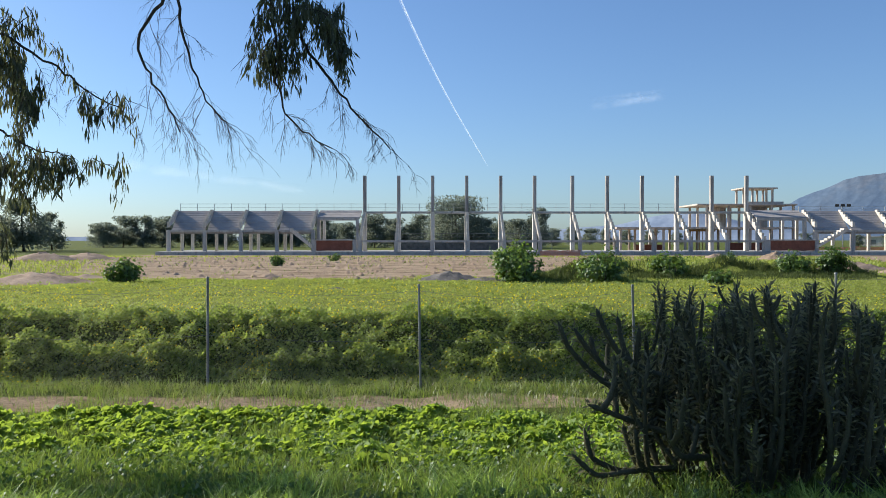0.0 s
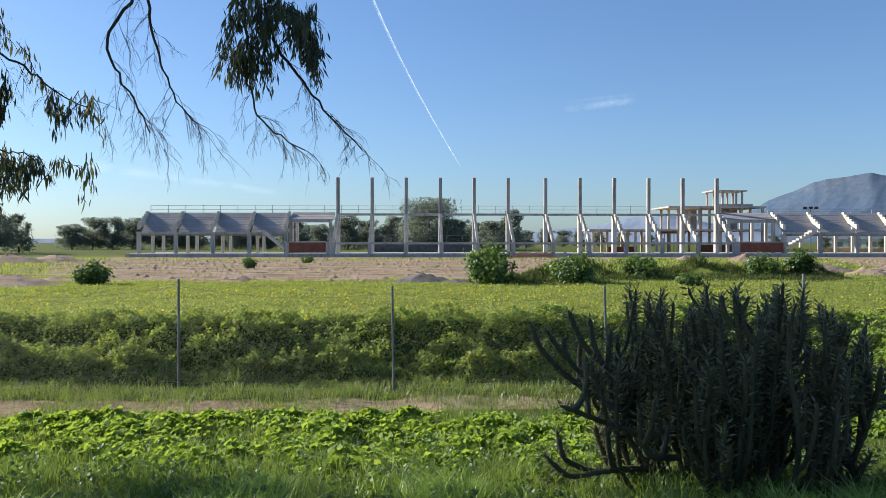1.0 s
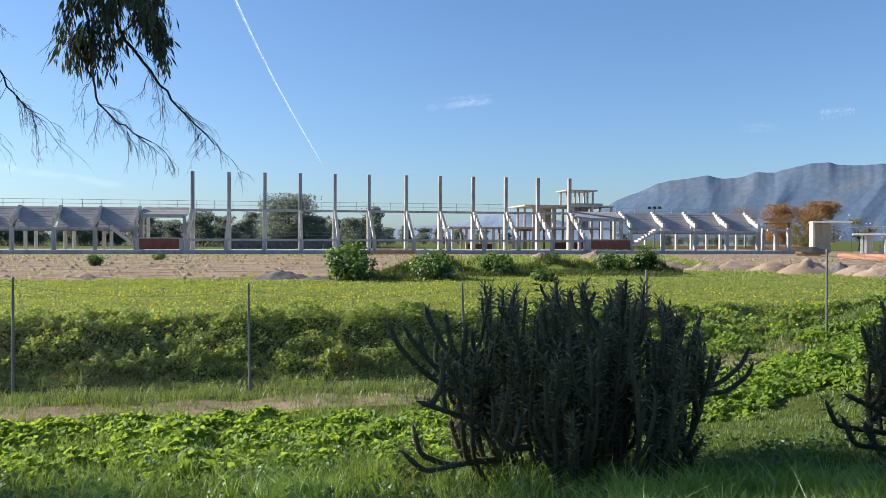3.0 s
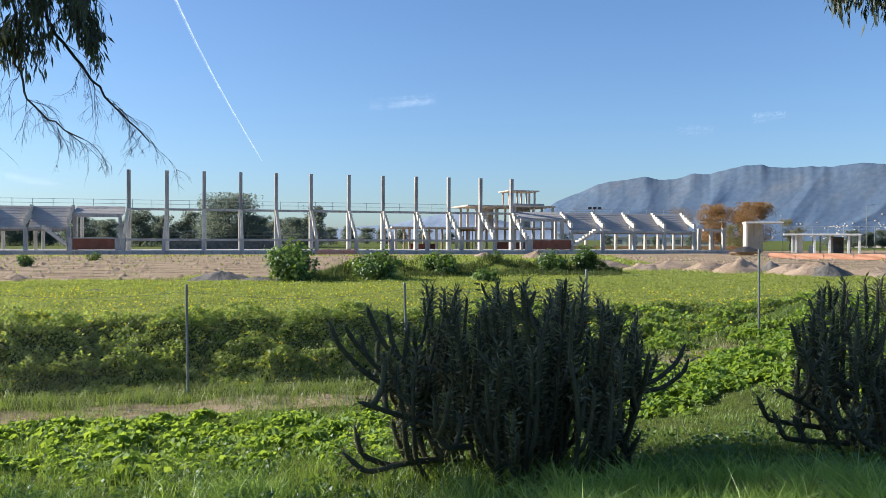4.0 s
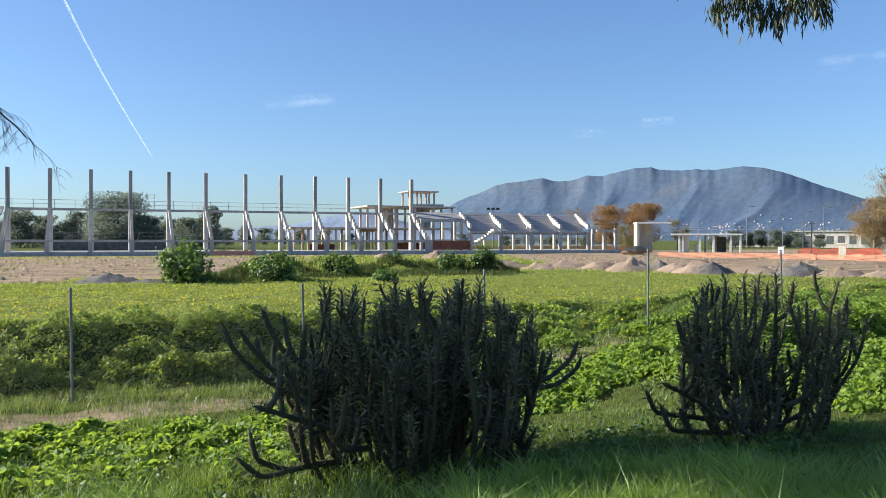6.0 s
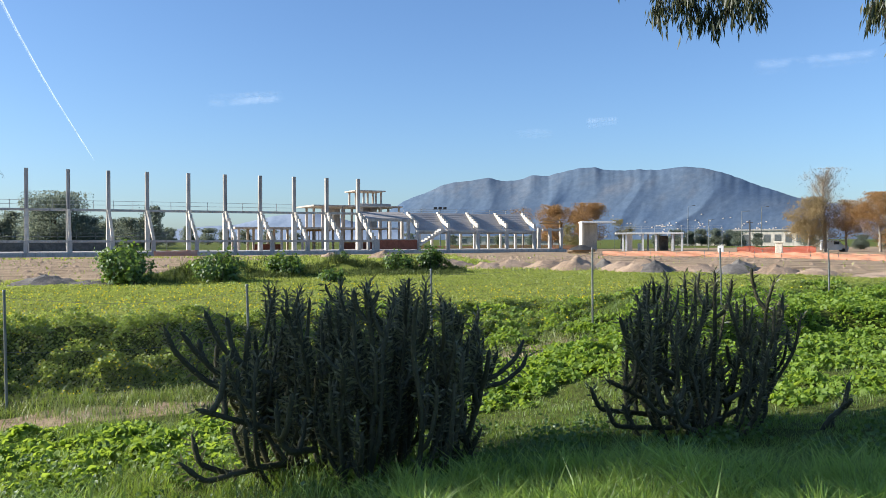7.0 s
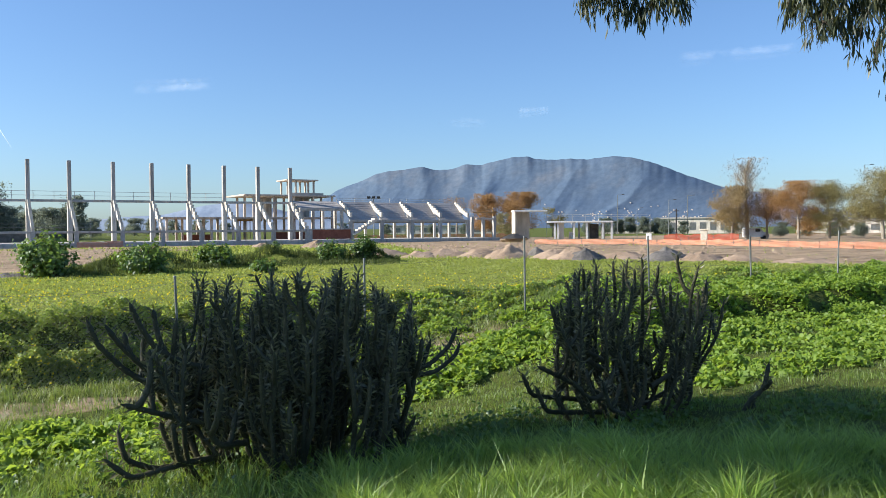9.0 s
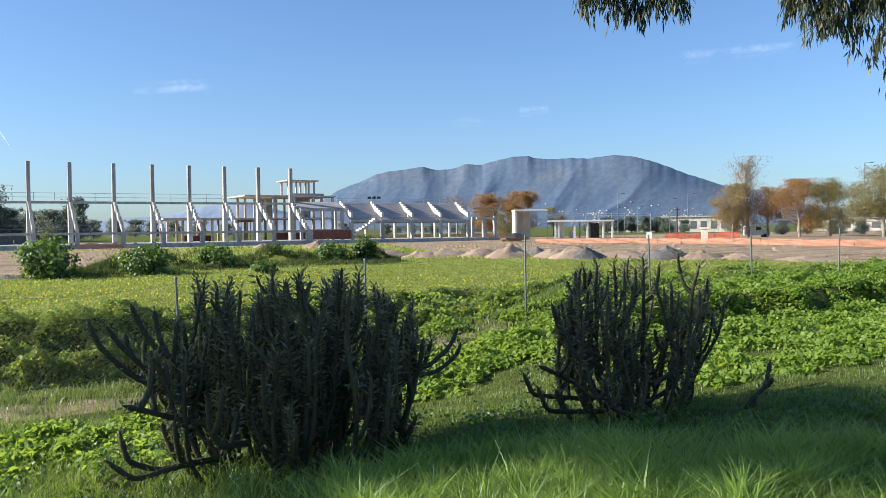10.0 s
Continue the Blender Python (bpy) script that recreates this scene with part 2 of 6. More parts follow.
def blades_np(pos, height, width, lean, rng):
    """Grass blades: a quad and a bent tip."""
    n = len(pos)
    a = rng.uniform(0, 2 * np.pi, n)
    side = np.stack([np.cos(a), np.sin(a), np.zeros(n)], 1)
    d = rng.uniform(0, 2 * np.pi, n)
    ln = np.stack([np.cos(d), np.sin(d), np.zeros(n)], 1) * (lean * rng.uniform(0.3, 1.3, n))[:, None]
    up = np.array([0, 0, 1.0])
    w = width[:, None] * 0.5
    m = pos + up * (height * 0.55)[:, None] + ln * (height * 0.28)[:, None]
    t = pos + up * (height * 0.9)[:, None] + ln * (height * 1.0)[:, None]
    v = np.stack([pos - side * w, pos + side * w, m + side * w * 0.8, m - side * w * 0.8, t], 1).reshape(-1, 3)
    i = np.arange(n)[:, None] * 5
    return v, [i + np.array([[0, 1, 2, 3]]), i + np.array([[3, 2, 4]])]


def waves(x, y, scale, seed, octaves=4):
    """Smooth random relief of about -1 to 1."""
    r = np.random.default_rng(seed)
    s, amp, tot = 0.0, 1.0, 0.0
    for o in range(octaves):
        for k in range(4):
            a, ph = r.uniform(0, 2 * np.pi, 2)
            f = 2 * np.pi / scale * r.uniform(0.7, 1.4) * 1.9 ** o
            s = s + amp * np.sin(f * (np.cos(a) * x + np.sin(a) * y) + ph + 1.3 * np.sin(f * 0.6 * (np.sin(a) * x - np.cos(a) * y) + ph * 3))
        tot += amp * 2.2
        amp *= 0.55
    return s / tot


def smooth(a, b, x):
    t = np.clip((x - a) / (b - a), 0, 1)
    return t * t * (3 - 2 * t)


# ---------------------------------------------------------------- ground
def ground_z(x, y):
    """Height of the ground: a hollow along the fence, a bank behind it, level field beyond."""
    x, y = np.asarray(x, float), np.asarray(y, float)
    low = np.interp(y, [-6, 2.5, 4.5, 7, 9, 11, 14, 16.1], [0.15, 0.1, -0.12, -0.45, -0.68, -0.92, -1.0, -1.02])
    high = np.interp(y, [-6, 2.5, 4.5, 7, 9, 12, 16.1], [0.15, 0.1, -0.12, -0.38, -0.46, -0.50, -0.42])
    s = smooth(5.0, 11.5, x)
    high = high + 0.55 * smooth(12.6, 13.15, y + 0.5 * waves(x, y * 0, 4.0, 15)) * smooth(11.0, 14.0, x)
    near = low * (1 - s) + high * s + 0.05 * waves(x, y, 2.2, 3)
    wob = 0.45 * waves(x, y * 0.2, 6.0, 5)
    foot, crest = 16.2 + wob, 18.6 + wob * 0.6 + 1.6 * s
    t = np.clip((y - foot) / (crest - foot), 0, 1)
    rise = 1 - (1 - t) ** 1.7
    field = 0.05 * waves(x, y, 5.0, 8) * (1 - smooth(60, 200, y)) - 0.3 * smooth(50, 105, y)
    az, far = np.degrees(np.arctan2(x, np.maximum(y, 0.1))), np.hypot(x, y)
    ridge = 0.8 * np.exp(-((far - np.interp(az, [6, 11, 16, 28], [37.5, 39.5, 42.5, 45.5])) / 1.0) ** 2) * smooth(6, 9, az) * (1 - smooth(24, 29, az))
    field = field + ridge * (0.8 + 0.5 * waves(x, y, 4.0, 13))
    z = near * (1 - rise) + field * rise
    z = z + 0.16 * np.sin(np.pi * t) * waves(x, y, 2.6, 11) + 0.2 * np.sin(np.pi * t) * np.sin(2.4 * np.pi * t + 2.0 + 1.6 * waves(x, y * 0, 3.4, 12))
    return np.where(y < foot, near, np.where(y > crest, field, z))


def axis(lo, hi, n0, n1, step, far0, far1):
    core = np.arange(n0, n1 + 1e-6, step)
    a = [n0 - (1.16 ** k - 1) * step / 0.16 for k in range(1, 80)]
    b = [n1 + (1.16 ** k - 1) * step / 0.16 for k in range(1, 80)]
    a = [v for v in a if v > far0] + [far0]
    b = [v for v in b if v < far1] + [far1]
    return np.concatenate([a[::-1], core, b])


def build_ground():
    xs = axis(0, 0, -16.0, 34.0, 0.28, -4800.0, 4800.0)
    ys = axis(0, 0, 1.0, 24.0, 0.24, -400.0, 4900.0)
    X, Y = np.meshgrid(xs, ys)
    Z = ground_z(X, Y)
    nx, ny = len(xs), len(ys)
    v = np.stack([X, Y, Z], -1).reshape(-1, 3)
    i = np.arange(ny - 1)[:, None] * nx + np.arange(nx - 1)[None, :]
    q = np.stack([i, i + 1, i + nx + 1, i + nx], -1).reshape(-1, 4)
    m, nt, out = node_mat("ground_soil_and_turf")
    b = nd(nt, "ShaderNodeBsdfPrincipled", Roughness=0.97)
    b.inputs["Specular IOR Level"].default_value = 0.1
    big, mid, fine = noise_tex(nt, 0.12), noise_tex(nt, 0.9), noise_tex(nt, 11.0, 6.0, 0.7)
    turf = ramp(nt, mid, [(0.3, (0.13, 0.165, 0.03)), (0.55, (0.20, 0.235, 0.045)), (0.75, (0.30, 0.28, 0.08))])
    # soil tone and shade under near blades put into turf colour; far turf darker
    th = nt.nodes.new("ShaderNodeAttribute")
    th.attribute_name = "dark_turf"
    turf = mix_rgb(nt, th.outputs["Fac"], turf, (0.085, 0.105, 0.025))
    rut = noise_tex(nt, 0.42, 8.0, 0.75, (0.55, 1.25, 1.0))
    sand = ramp(nt, rut, [(0.36, (0.15, 0.105, 0.065)), (0.45, (0.31, 0.225, 0.145)), (0.6, (0.45, 0.34, 0.225)), (0.75, (0.52, 0.41, 0.28))])
    grain = ramp(nt, fine, [(0.3, (0.7, 0.7, 0.7)), (0.7, (1.15, 1.15, 1.15))])
    at = nt.nodes.new("ShaderNodeAttribute")
    at.attribute_name = "bare"
    edge = nt.nodes.new("ShaderNodeMath")
    edge.operation = "ADD"
    nt.links.new(at.outputs["Fac"], edge.inputs[0])
    nt.links.new(mid, edge.inputs[1])
    fac = ramp(nt, edge.outputs[0], [(0.78, (0, 0, 0)), (1.0, (1, 1, 1))])
    col = mix_rgb(nt, fac, turf, sand)
    col = mix_rgb(nt, 1.0, col, grain, "MULTIPLY")
    nt.links.new(col, b.inputs["Base Color"])
    rough_bump = nd(nt, "ShaderNodeBump", Strength=0.9, Distance=0.25)
    nt.links.new(rut, rough_bump.inputs["Height"])
    fine_bump = nd(nt, "ShaderNodeBump", Strength=0.7, Distance=0.06)
    nt.links.new(fine, fine_bump.inputs["Height"])
    nt.links.new(rough_bump.outputs["Normal"], fine_bump.inputs["Normal"])
    nt.links.new(fine_bump.outputs["Normal"], b.inputs["Normal"])
    nt.links.new(b.outputs[0], out.inputs["Surface"])
    me = mesh_np("ground", v, q, True)
    att = me.attributes.new("bare", "FLOAT", "POINT")
    att.data.foreach_set("value", bare(X, Y).ravel().astype(np.float32))
    dark_share = np.maximum((1 - smooth(17.5, 19.2, Y)) * (np.abs(X) < 60), 0.75 * smooth(122, 135, np.hypot(X, Y)))
    me.attributes.new("dark_turf", "FLOAT", "POINT").data.foreach_set("value", dark_share.ravel().astype(np.float32))
    g = put("ground", me, m)
    tagged(g, "grassy field with a hollow, a bank and bare sandy earth", "ground", kind="structure")


def bare(x, y):
    """How bare of plants the soil is, 0 to 1."""
    w = 2.5 * waves(x, y, 9.0, 21)
    edge = np.interp(y, [30, 38, 70, 100], [0.5, 3.0, 13.0, 22.0]) + w
    sand = smooth(36, 40, y + w) * (1 - smooth(92, 100, y)) * (1 - smooth(0, 3, x - edge))
    sand = sand * (0.35 + 0.65 * smooth(-25, -19, np.degrees(np.arctan2(x, np.maximum(y, 0.1)))))
    az, far = np.degrees(np.arctan2(x, np.maximum(y, 0.1))), np.hypot(x, y)
    reach = np.interp(az, [26, 30, 36, 45, 62], [95, 60, 48, 43, 39])
    yard = smooth(0, 5, far - reach + w) * smooth(24, 30, az) * (1 - smooth(170, 190, far))
    yard = np.maximum(yard, smooth(98, 104, y + w) * (1 - smooth(135, 150, y)) * smooth(-42, -38, x))
    path = smooth(13.0, 13.5, y + 0.12 * w) * (1 - smooth(14.2, 14.9, y + 0.15 * w)) * (1 - smooth(5.5, 8.0, x)) * (0.65 + 0.3 * waves(x, y, 3.0, 22))
    patch = np.exp(-(((x - 9.7) / 1.3) ** 2 + ((y - 14.6) / 0.8) ** 2))
    return np.clip(np.maximum.reduce([sand, yard * 0.9, path, patch]), 0, 1)


build_ground()


# ---------------------------------------------------------------- distance: mountains, hills, town, clouds
def hazy_mat(name, stops, scale):
    m, nt, out = node_mat(name)
    d = nd(nt, "ShaderNodeBsdfDiffuse")
    at = nt.nodes.new("ShaderNodeAttribute")
    at.attribute_name = "slope_plan"
    big, fine = nd(nt, "ShaderNodeTexNoise", Scale=scale, Detail=8.0, Roughness=0.62), nd(nt, "ShaderNodeTexNoise", Scale=scale * 9, Detail=6.0, Roughness=0.7)
    for n in (big, fine):
        nt.links.new(at.outputs["Vector"], n.inputs["Vector"])
    big, fine = big.outputs["Fac"], fine.outputs["Fac"]
    col = ramp(nt, big, stops)
    grain = ramp(nt, fine, [(0.35, (0.82, 0.84, 0.86)), (0.65, (1.12, 1.1, 1.08))])
    nt.links.new(mix_rgb(nt, 1.0, col, grain, "MULTIPLY"), d.inputs["Color"])
    nt.links.new(d.outputs[0], out.inputs["Surface"])
    return m


# the haze of distance is put into these blue-grey slope colours
MOUNTAIN = hazy_mat("haze_blue_mountain", [(0.36, (0.088, 0.134, 0.205)), (0.54, (0.108, 0.152, 0.212)), (0.68, (0.138, 0.168, 0.210)), (0.80, (0.180, 0.190, 0.205))], 0.0045)
# hills still paler and bluer, with more haze painted in
HILL = hazy_mat("haze_blue_hill", [(0.35, (0.20, 0.26, 0.35)), (0.65, (0.27, 0.32, 0.39))], 0.004)


def ridged(u, v, size, seed):
    """Sharp crests where smooth relief crosses zero, 1 on the crest."""
    return 1 - np.clip(2.4 * np.abs(waves(u, v, size, seed, 1)), 0, 1.6)


def range_height(deg, K, crest_az, crest_h, seed):
    """Height of a range at a bearing; K goes from foot (0) to crest (1)."""
    crest = sum(np.interp(deg + o, crest_az, crest_h) for o in (-0.12, 0, 0.12)) / 3
    broad = sum(np.interp(deg + o, crest_az, crest_h) for o in np.linspace(-4, 4, 17)) / 17
    crest = crest * (1 + 0.006 * waves(deg, deg * 0, 0.9, seed + 9, 3))
    lean = smooth(0.55, 1.0, K)
    crest = broad * (1 - lean) + crest * lean
    down = 1 - np.clip(K, 0, 1)
    run = deg + 1.1 * waves(K * 1.2, deg * 0.10, 1.0, seed + 4, 2) * down + 3.2 * down
    spur = 0.75 * ridged(run, K * 0.8, 13.0, seed + 1) + 0.42 * ridged(run + 1.5 * K, K * 1.2, 6.0, seed + 18)
    spur = spur + 0.10 * ridged(run - 1.2 * K, K * 1.5, 2.6, seed + 35) + 0.05 * waves(deg, K * 9.0, 1.2, seed + 52, 3)
    up = np.where(K <= 1, 0.30 * K + 0.70 * K ** 1.7, 1 - (K - 1) * 1.6)
    body = np.clip(K, 0, 1) ** 0.9 * np.clip(down, 0, 1) ** 0.75
    return crest * np.clip(up + 0.07 * body * spur, 0, 1.0)


def mountain(name, label, az0, az1, crest_az, crest_h, d0, d1, seed, material, na=640, rows=110):
    """A range between two bearings: foot at d0, crest at d1, spurs and gullies running down."""
    az = np.radians(np.linspace(az0, az1, na))
    A, K = np.meshgrid(az, np.linspace(0, 1.25, rows))
    H = range_height(np.degrees(A), K, crest_az, crest_h, seed)
    D = d0 + (d1 - d0) * K
    v = np.stack([np.sin(A) * D, np.cos(A) * D, EYE + H - 3], -1).reshape(-1, 3)
    i = np.arange(rows - 1)[:, None] * na + np.arange(na - 1)[None, :]
    q = np.stack([i, i + 1, i + na + 1, i + na], -1).reshape(-1, 4)
    me = mesh_np(name, v, q, True)
    plan = np.stack([A * d1 - 0.5 * H, H * 1.2, 0 * H], -1)
    me.attributes.new("slope_plan", "FLOAT_VECTOR", "POINT").data.foreach_set("vector", plan.ravel().astype(np.float32))
    return tagged(put(name, me, material), label, "mountain", kind="structure")


MT_D, MT_FOOT = 4400.0, 3450.0
CREST_AZ = [15, 19, 22.5, 23.65, 25.22, 26.21, 27.2, 28.19, 28.78, 29.5, 30.05, 30.56, 31.55, 32.54, 33.53, 34.72, 35.82, 36.88, 37.35, 38.83, 39.8, 40.95, 41.72, 42.86, 43.99, 45.11, 46.22, 47.32, 48.4, 49.65, 52.5, 55, 60, 68]
CREST_T = [0.004, 0.016, 0.036, 0.0487, 0.0589, 0.067, 0.071, 0.0723, 0.0743, 0.0762, 0.0733, 0.0719, 0.073, 0.079, 0.0774, 0.0826, 0.087, 0.0873, 0.0844, 0.0825, 0.0841, 0.0823, 0.0846, 0.0861, 0.0834, 0.0781, 0.0709, 0.0623, 0.0558, 0.0473, 0.038, 0.022, 0.012, 0.006]
CREST_H = [MT_D * h for h in CREST_T]
mountain("backdrop_mountain", "long mountain with rocky ridges, coloured blue-grey for haze", 15.0, 68.0, CREST_AZ, CREST_H, MT_FOOT, MT_D, 31, MOUNTAIN)
mountain("backdrop_hill", "low hills on the horizon, coloured pale blue for haze", -40.0, 24.0,
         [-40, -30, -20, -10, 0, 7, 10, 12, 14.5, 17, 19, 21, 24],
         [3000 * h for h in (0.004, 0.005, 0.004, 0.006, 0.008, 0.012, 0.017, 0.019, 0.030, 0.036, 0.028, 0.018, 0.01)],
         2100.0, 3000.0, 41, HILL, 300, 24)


def cloud_mat(name, scale, lo, hi, most):
    m, nt, out = node_mat(name)
    d, tr = nd(nt, "ShaderNodeBsdfDiffuse"), nd(nt, "ShaderNodeBsdfTranslucent")
    d.inputs["Color"].default_value = tr.inputs["Color"].default_value = (0.92, 0.92, 0.92, 1)
    both, mixer = nt.nodes.new("ShaderNodeAddShader"), nt.nodes.new("ShaderNodeMixShader")
    clear = nt.nodes.new("ShaderNodeBsdfTransparent")
    at = nt.nodes.new("ShaderNodeAttribute")
    at.attribute_name = "thick"
    n = noise_tex(nt, scale, 6.0, 0.65)
    f = ramp(nt, n, [(lo, (0, 0, 0)), (hi, (most,) * 3)])
    mul = nt.nodes.new("ShaderNodeMath")
    mul.operation = "MULTIPLY"
    nt.links.new(f, mul.inputs[0])
    nt.links.new(at.outputs["Fac"], mul.inputs[1])
    nt.links.new(d.outputs[0], both.inputs[0])
    nt.links.new(tr.outputs[0], both.inputs[1])
    nt.links.new(mul.outputs[0], mixer.inputs[0])
    nt.links.new(clear.outputs[0], mixer.inputs[1])
    nt.links.new(both.outputs[0], mixer.inputs[2])
    nt.links.new(mixer.outputs[0], out.inputs["Surface"])
    return m


def far_point(az, tan_el, d):
    a = radians(az)
    return np.array([math.sin(a) * d, math.cos(a) * d, EYE + tan_el * d])


def cloud(name, label, ends, widths, material, seed, n=90, d=4000.0, bend=0.0, soft=1.0):
    """A thin streak of cloud between two bearings and heights."""
    a, b = far_point(*ends[0], d), far_point(*ends[1], d)
    t = np.linspace(0, 1, n)
    side = unit(np.cross(b - a, (a + b) / 2))
    mid = a + (b - a) * t[:, None] + side * (bend * np.sin(np.pi * t) + 0.10 * widths[0] * waves(t * 40, t * 0, 5.0, seed, 3))[:, None]
    w = np.interp(t, [0, 1], widths)
    m = 9
    s = np.linspace(-1, 1, m)
    back = unit((a + b) / 2)
    v = mid[:, None, :] + side * (s[None, :] * w[:, None])[:, :, None] + back * ((s[None, :] ** 2) * w[:, None])[:, :, None]
    thick = (1 - np.abs(s)[None, :] ** 1.5) * np.clip(np.minimum(t / 0.12, (1 - t) / 0.12) if soft else np.minimum(1, (1 - t) / 0.05), 0, 1)[:, None]
    i = np.arange(n - 1)[:, None] * m + np.arange(m - 1)[None, :]
    q = np.stack([i, i + 1, i + m + 1, i + m], -1).reshape(-1, 4)
    me = mesh_np(name, v.reshape(-1, 3), q, True)
    me.attributes.new("thick", "FLOAT", "POINT").data.foreach_set("value", np.clip(thick, 0, 1).ravel().astype(np.float32))
    ob = put(name, me, material)
    return tagged(ob, label, "cloud", kind="structure")


TRAIL = cloud_mat("vapour_trail", 0.02, 0.2, 0.7, 0.55)
WISP = cloud_mat("cirrus", 0.006, 0.40, 0.85, 0.24)
cloud("backdrop_vapour_trail", "thin white vapour trail across blue sky", ((-5.1, 0.385), (3.2, 0.088)), (10.5, 3.0), TRAIL, 3, 140, bend=-36, soft=0)
cloud("backdrop_cloud", "faint white wisp of high cloud", ((10.2, 0.163), (15.3, 0.172)), (34, 30), WISP, 4)
cloud("backdrop_cloud", "faint white wisp of high cloud", ((47.0, 0.195), (54.5, 0.198)), (40, 30), WISP, 5)
cloud("backdrop_cloud", "faint white wisp of high cloud", ((30.4, 0.131), (34.0, 0.127)), (30, 24), WISP, 6)
cloud("backdrop_cloud", "faint white wisp of high cloud", ((36.2, 0.139), (38.4, 0.142)), (28, 20), WISP, 7)
cloud("backdrop_cloud", "faint white wisp of high cloud", ((-22.0, 0.088), (-9.0, 0.058)), (40, 24), WISP, 8)


# ---------------------------------------------------------------- stadium in bare concrete
BACK, FRONT, SLAB = 119.0, 112.0, 0.2
WING_FRONT, WING_BACK = 114.1, 118.1
TALL = [-11.4 + 4.95 * k for k in range(6)] + [18.85 + 5.07 * k for k in range(6)]
LEFT_WALLS = [-38.4, -33.35, -28.3, -23.25, -18.2]
RIGHT_WALLS = [52.1, 57.4, 62.7, 68.0, 73.3]
stadium = empty("stadium", (20, BACK, SLAB), "unfinished concrete grandstand frame with tall bare columns", "stadium")
stadium_inv = Matrix.Translation((-20, -BACK, -SLAB))


def sbox(name, b, material=CONCRETE, label="", bevel=0.03):
    ob = box(name, b, material, stadium, label, bevel)
    ob.matrix_parent_inverse = stadium_inv
    return ob


def tall_column(x):
    bm = bmesh.new()
    add_box(bm, x - 0.29, BACK - 0.42, SLAB, x + 0.29, BACK + 0.42, 5.8, 0.03)
    ob = part("column", bm, CONCRETE_PALE, stadium)
    ob.matrix_parent_inverse = stadium_inv
    sbox("column_shaft", (x - 0.24, BACK - 0.32, 5.803, x + 0.24, BACK + 0.32, 11.15), CONCRETE_SHAFT, "grey concrete shaft with dark rain stains")


def raker(x, z0, z1, n, thick=0.34, y0=FRONT, y1=BACK - 0.45, drop=0.75, name="stepped_beam", material=CONCRETE_PALE):
    """A sloping beam whose top climbs in n steps from y0 to y1."""
    top, ys, zs = [], np.linspace(y0, y1, n + 1), np.linspace(z0, z1, n + 1)
    for k in range(n):
        top += [(ys[k], zs[k + 1]), (ys[k + 1], zs[k + 1])]
    outline = [(y0, z0 - drop * 0.5)] + top + [(y1, z1 - drop)]
    bm = bmesh.new()
    f = bm.faces.new([bm.verts.new((x - thick / 2, y, z)) for y, z in outline])
    r = bmesh.ops.extrude_face_region(bm, geom=[f])
    bmesh.ops.translate(bm, vec=(thick, 0, 0), verts=[v for v in r["geom"] if isinstance(v, bmesh.types.BMVert)])
    bmesh.ops.recalc_face_normals(bm, faces=bm.faces)
    ob = part(name, bm, material, stadium)
    ob.matrix_parent_inverse = stadium_inv


def terrace(x0, x1, z0, z1, n, y0=FRONT, y1=BACK):
    """One bay of raw raking slab, cast in n strips that lap a little over one another."""
    ys, zs = np.linspace(y0, y1, n + 1), np.linspace(z0, z1, n + 1)
    for k in range(n):
        bm = bmesh.new()
        outline = [(ys[k], zs[k] + 0.03), (ys[k + 1], zs[k + 1]), (ys[k + 1], zs[k + 1] - 0.22), (ys[k], zs[k] - 0.19)]
        f = bm.faces.new([bm.verts.new((x0, y, z)) for y, z in outline])
        r = bmesh.ops.extrude_face_region(bm, geom=[f])
        bmesh.ops.translate(bm, vec=(x1 - x0, 0, 0), verts=[v for v in r["geom"] if isinstance(v, bmesh.types.BMVert)])
        bmesh.ops.recalc_face_normals(bm, faces=bm.faces)
        ob = part("seating_slab", bm, CONCRETE_SEAT, stadium)
        ob.matrix_parent_inverse = stadium_inv


def brick_panel(x0, x1, z0, z1, y):
    sbox("brick_panel", (x0, y, z0, x1, y + 0.14, z1), BRICK, "infill wall of red hollow brick", 0)


def handrail(x0, x1, y, z, gap=2.5, h=1.1):
    n = max(1, round((x1 - x0) / gap))
    for k in range(n + 1):
        x = x0 + (x1 - x0) * k / n
        sbox("rail_post", (x - 0.03, y - 0.03, z, x + 0.03, y + 0.03, z + h + 0.06), RAIL, "", 0)
    for dz in (0.55, h):
        sbox("guard_rail", (x0, y - 0.03, z + dz - 0.022, x1, y + 0.03, z + dz + 0.022), RAIL, "", 0)


def stair_flight(x0, x1, z0, z1, y0, y1, n=9):
    """A flight that runs along the stand, with a sloping underside."""
    xs, zs = np.linspace(x0, x1, n + 1), np.linspace(z0, z1, n + 1)
    outline = [(x0, z0 - 0.25)]
    for k in range(n):
        outline += [(xs[k], zs[k + 1]), (xs[k + 1], zs[k + 1])]
    outline += [(x1, z1 - 0.45)]
    bm = bmesh.new()
    f = bm.faces.new([bm.verts.new((x, y0, z)) for x, z in outline])
    r = bmesh.ops.extrude_face_region(bm, geom=[f])
    bmesh.ops.translate(bm, vec=(0, y1 - y0, 0), verts=[v for v in r["geom"] if isinstance(v, bmesh.types.BMVert)])
    bmesh.ops.recalc_face_normals(bm, faces=bm.faces)
    ob = part("stair_flight", bm, CONCRETE_PALE, stadium)
    ob.matrix_parent_inverse = stadium_inv


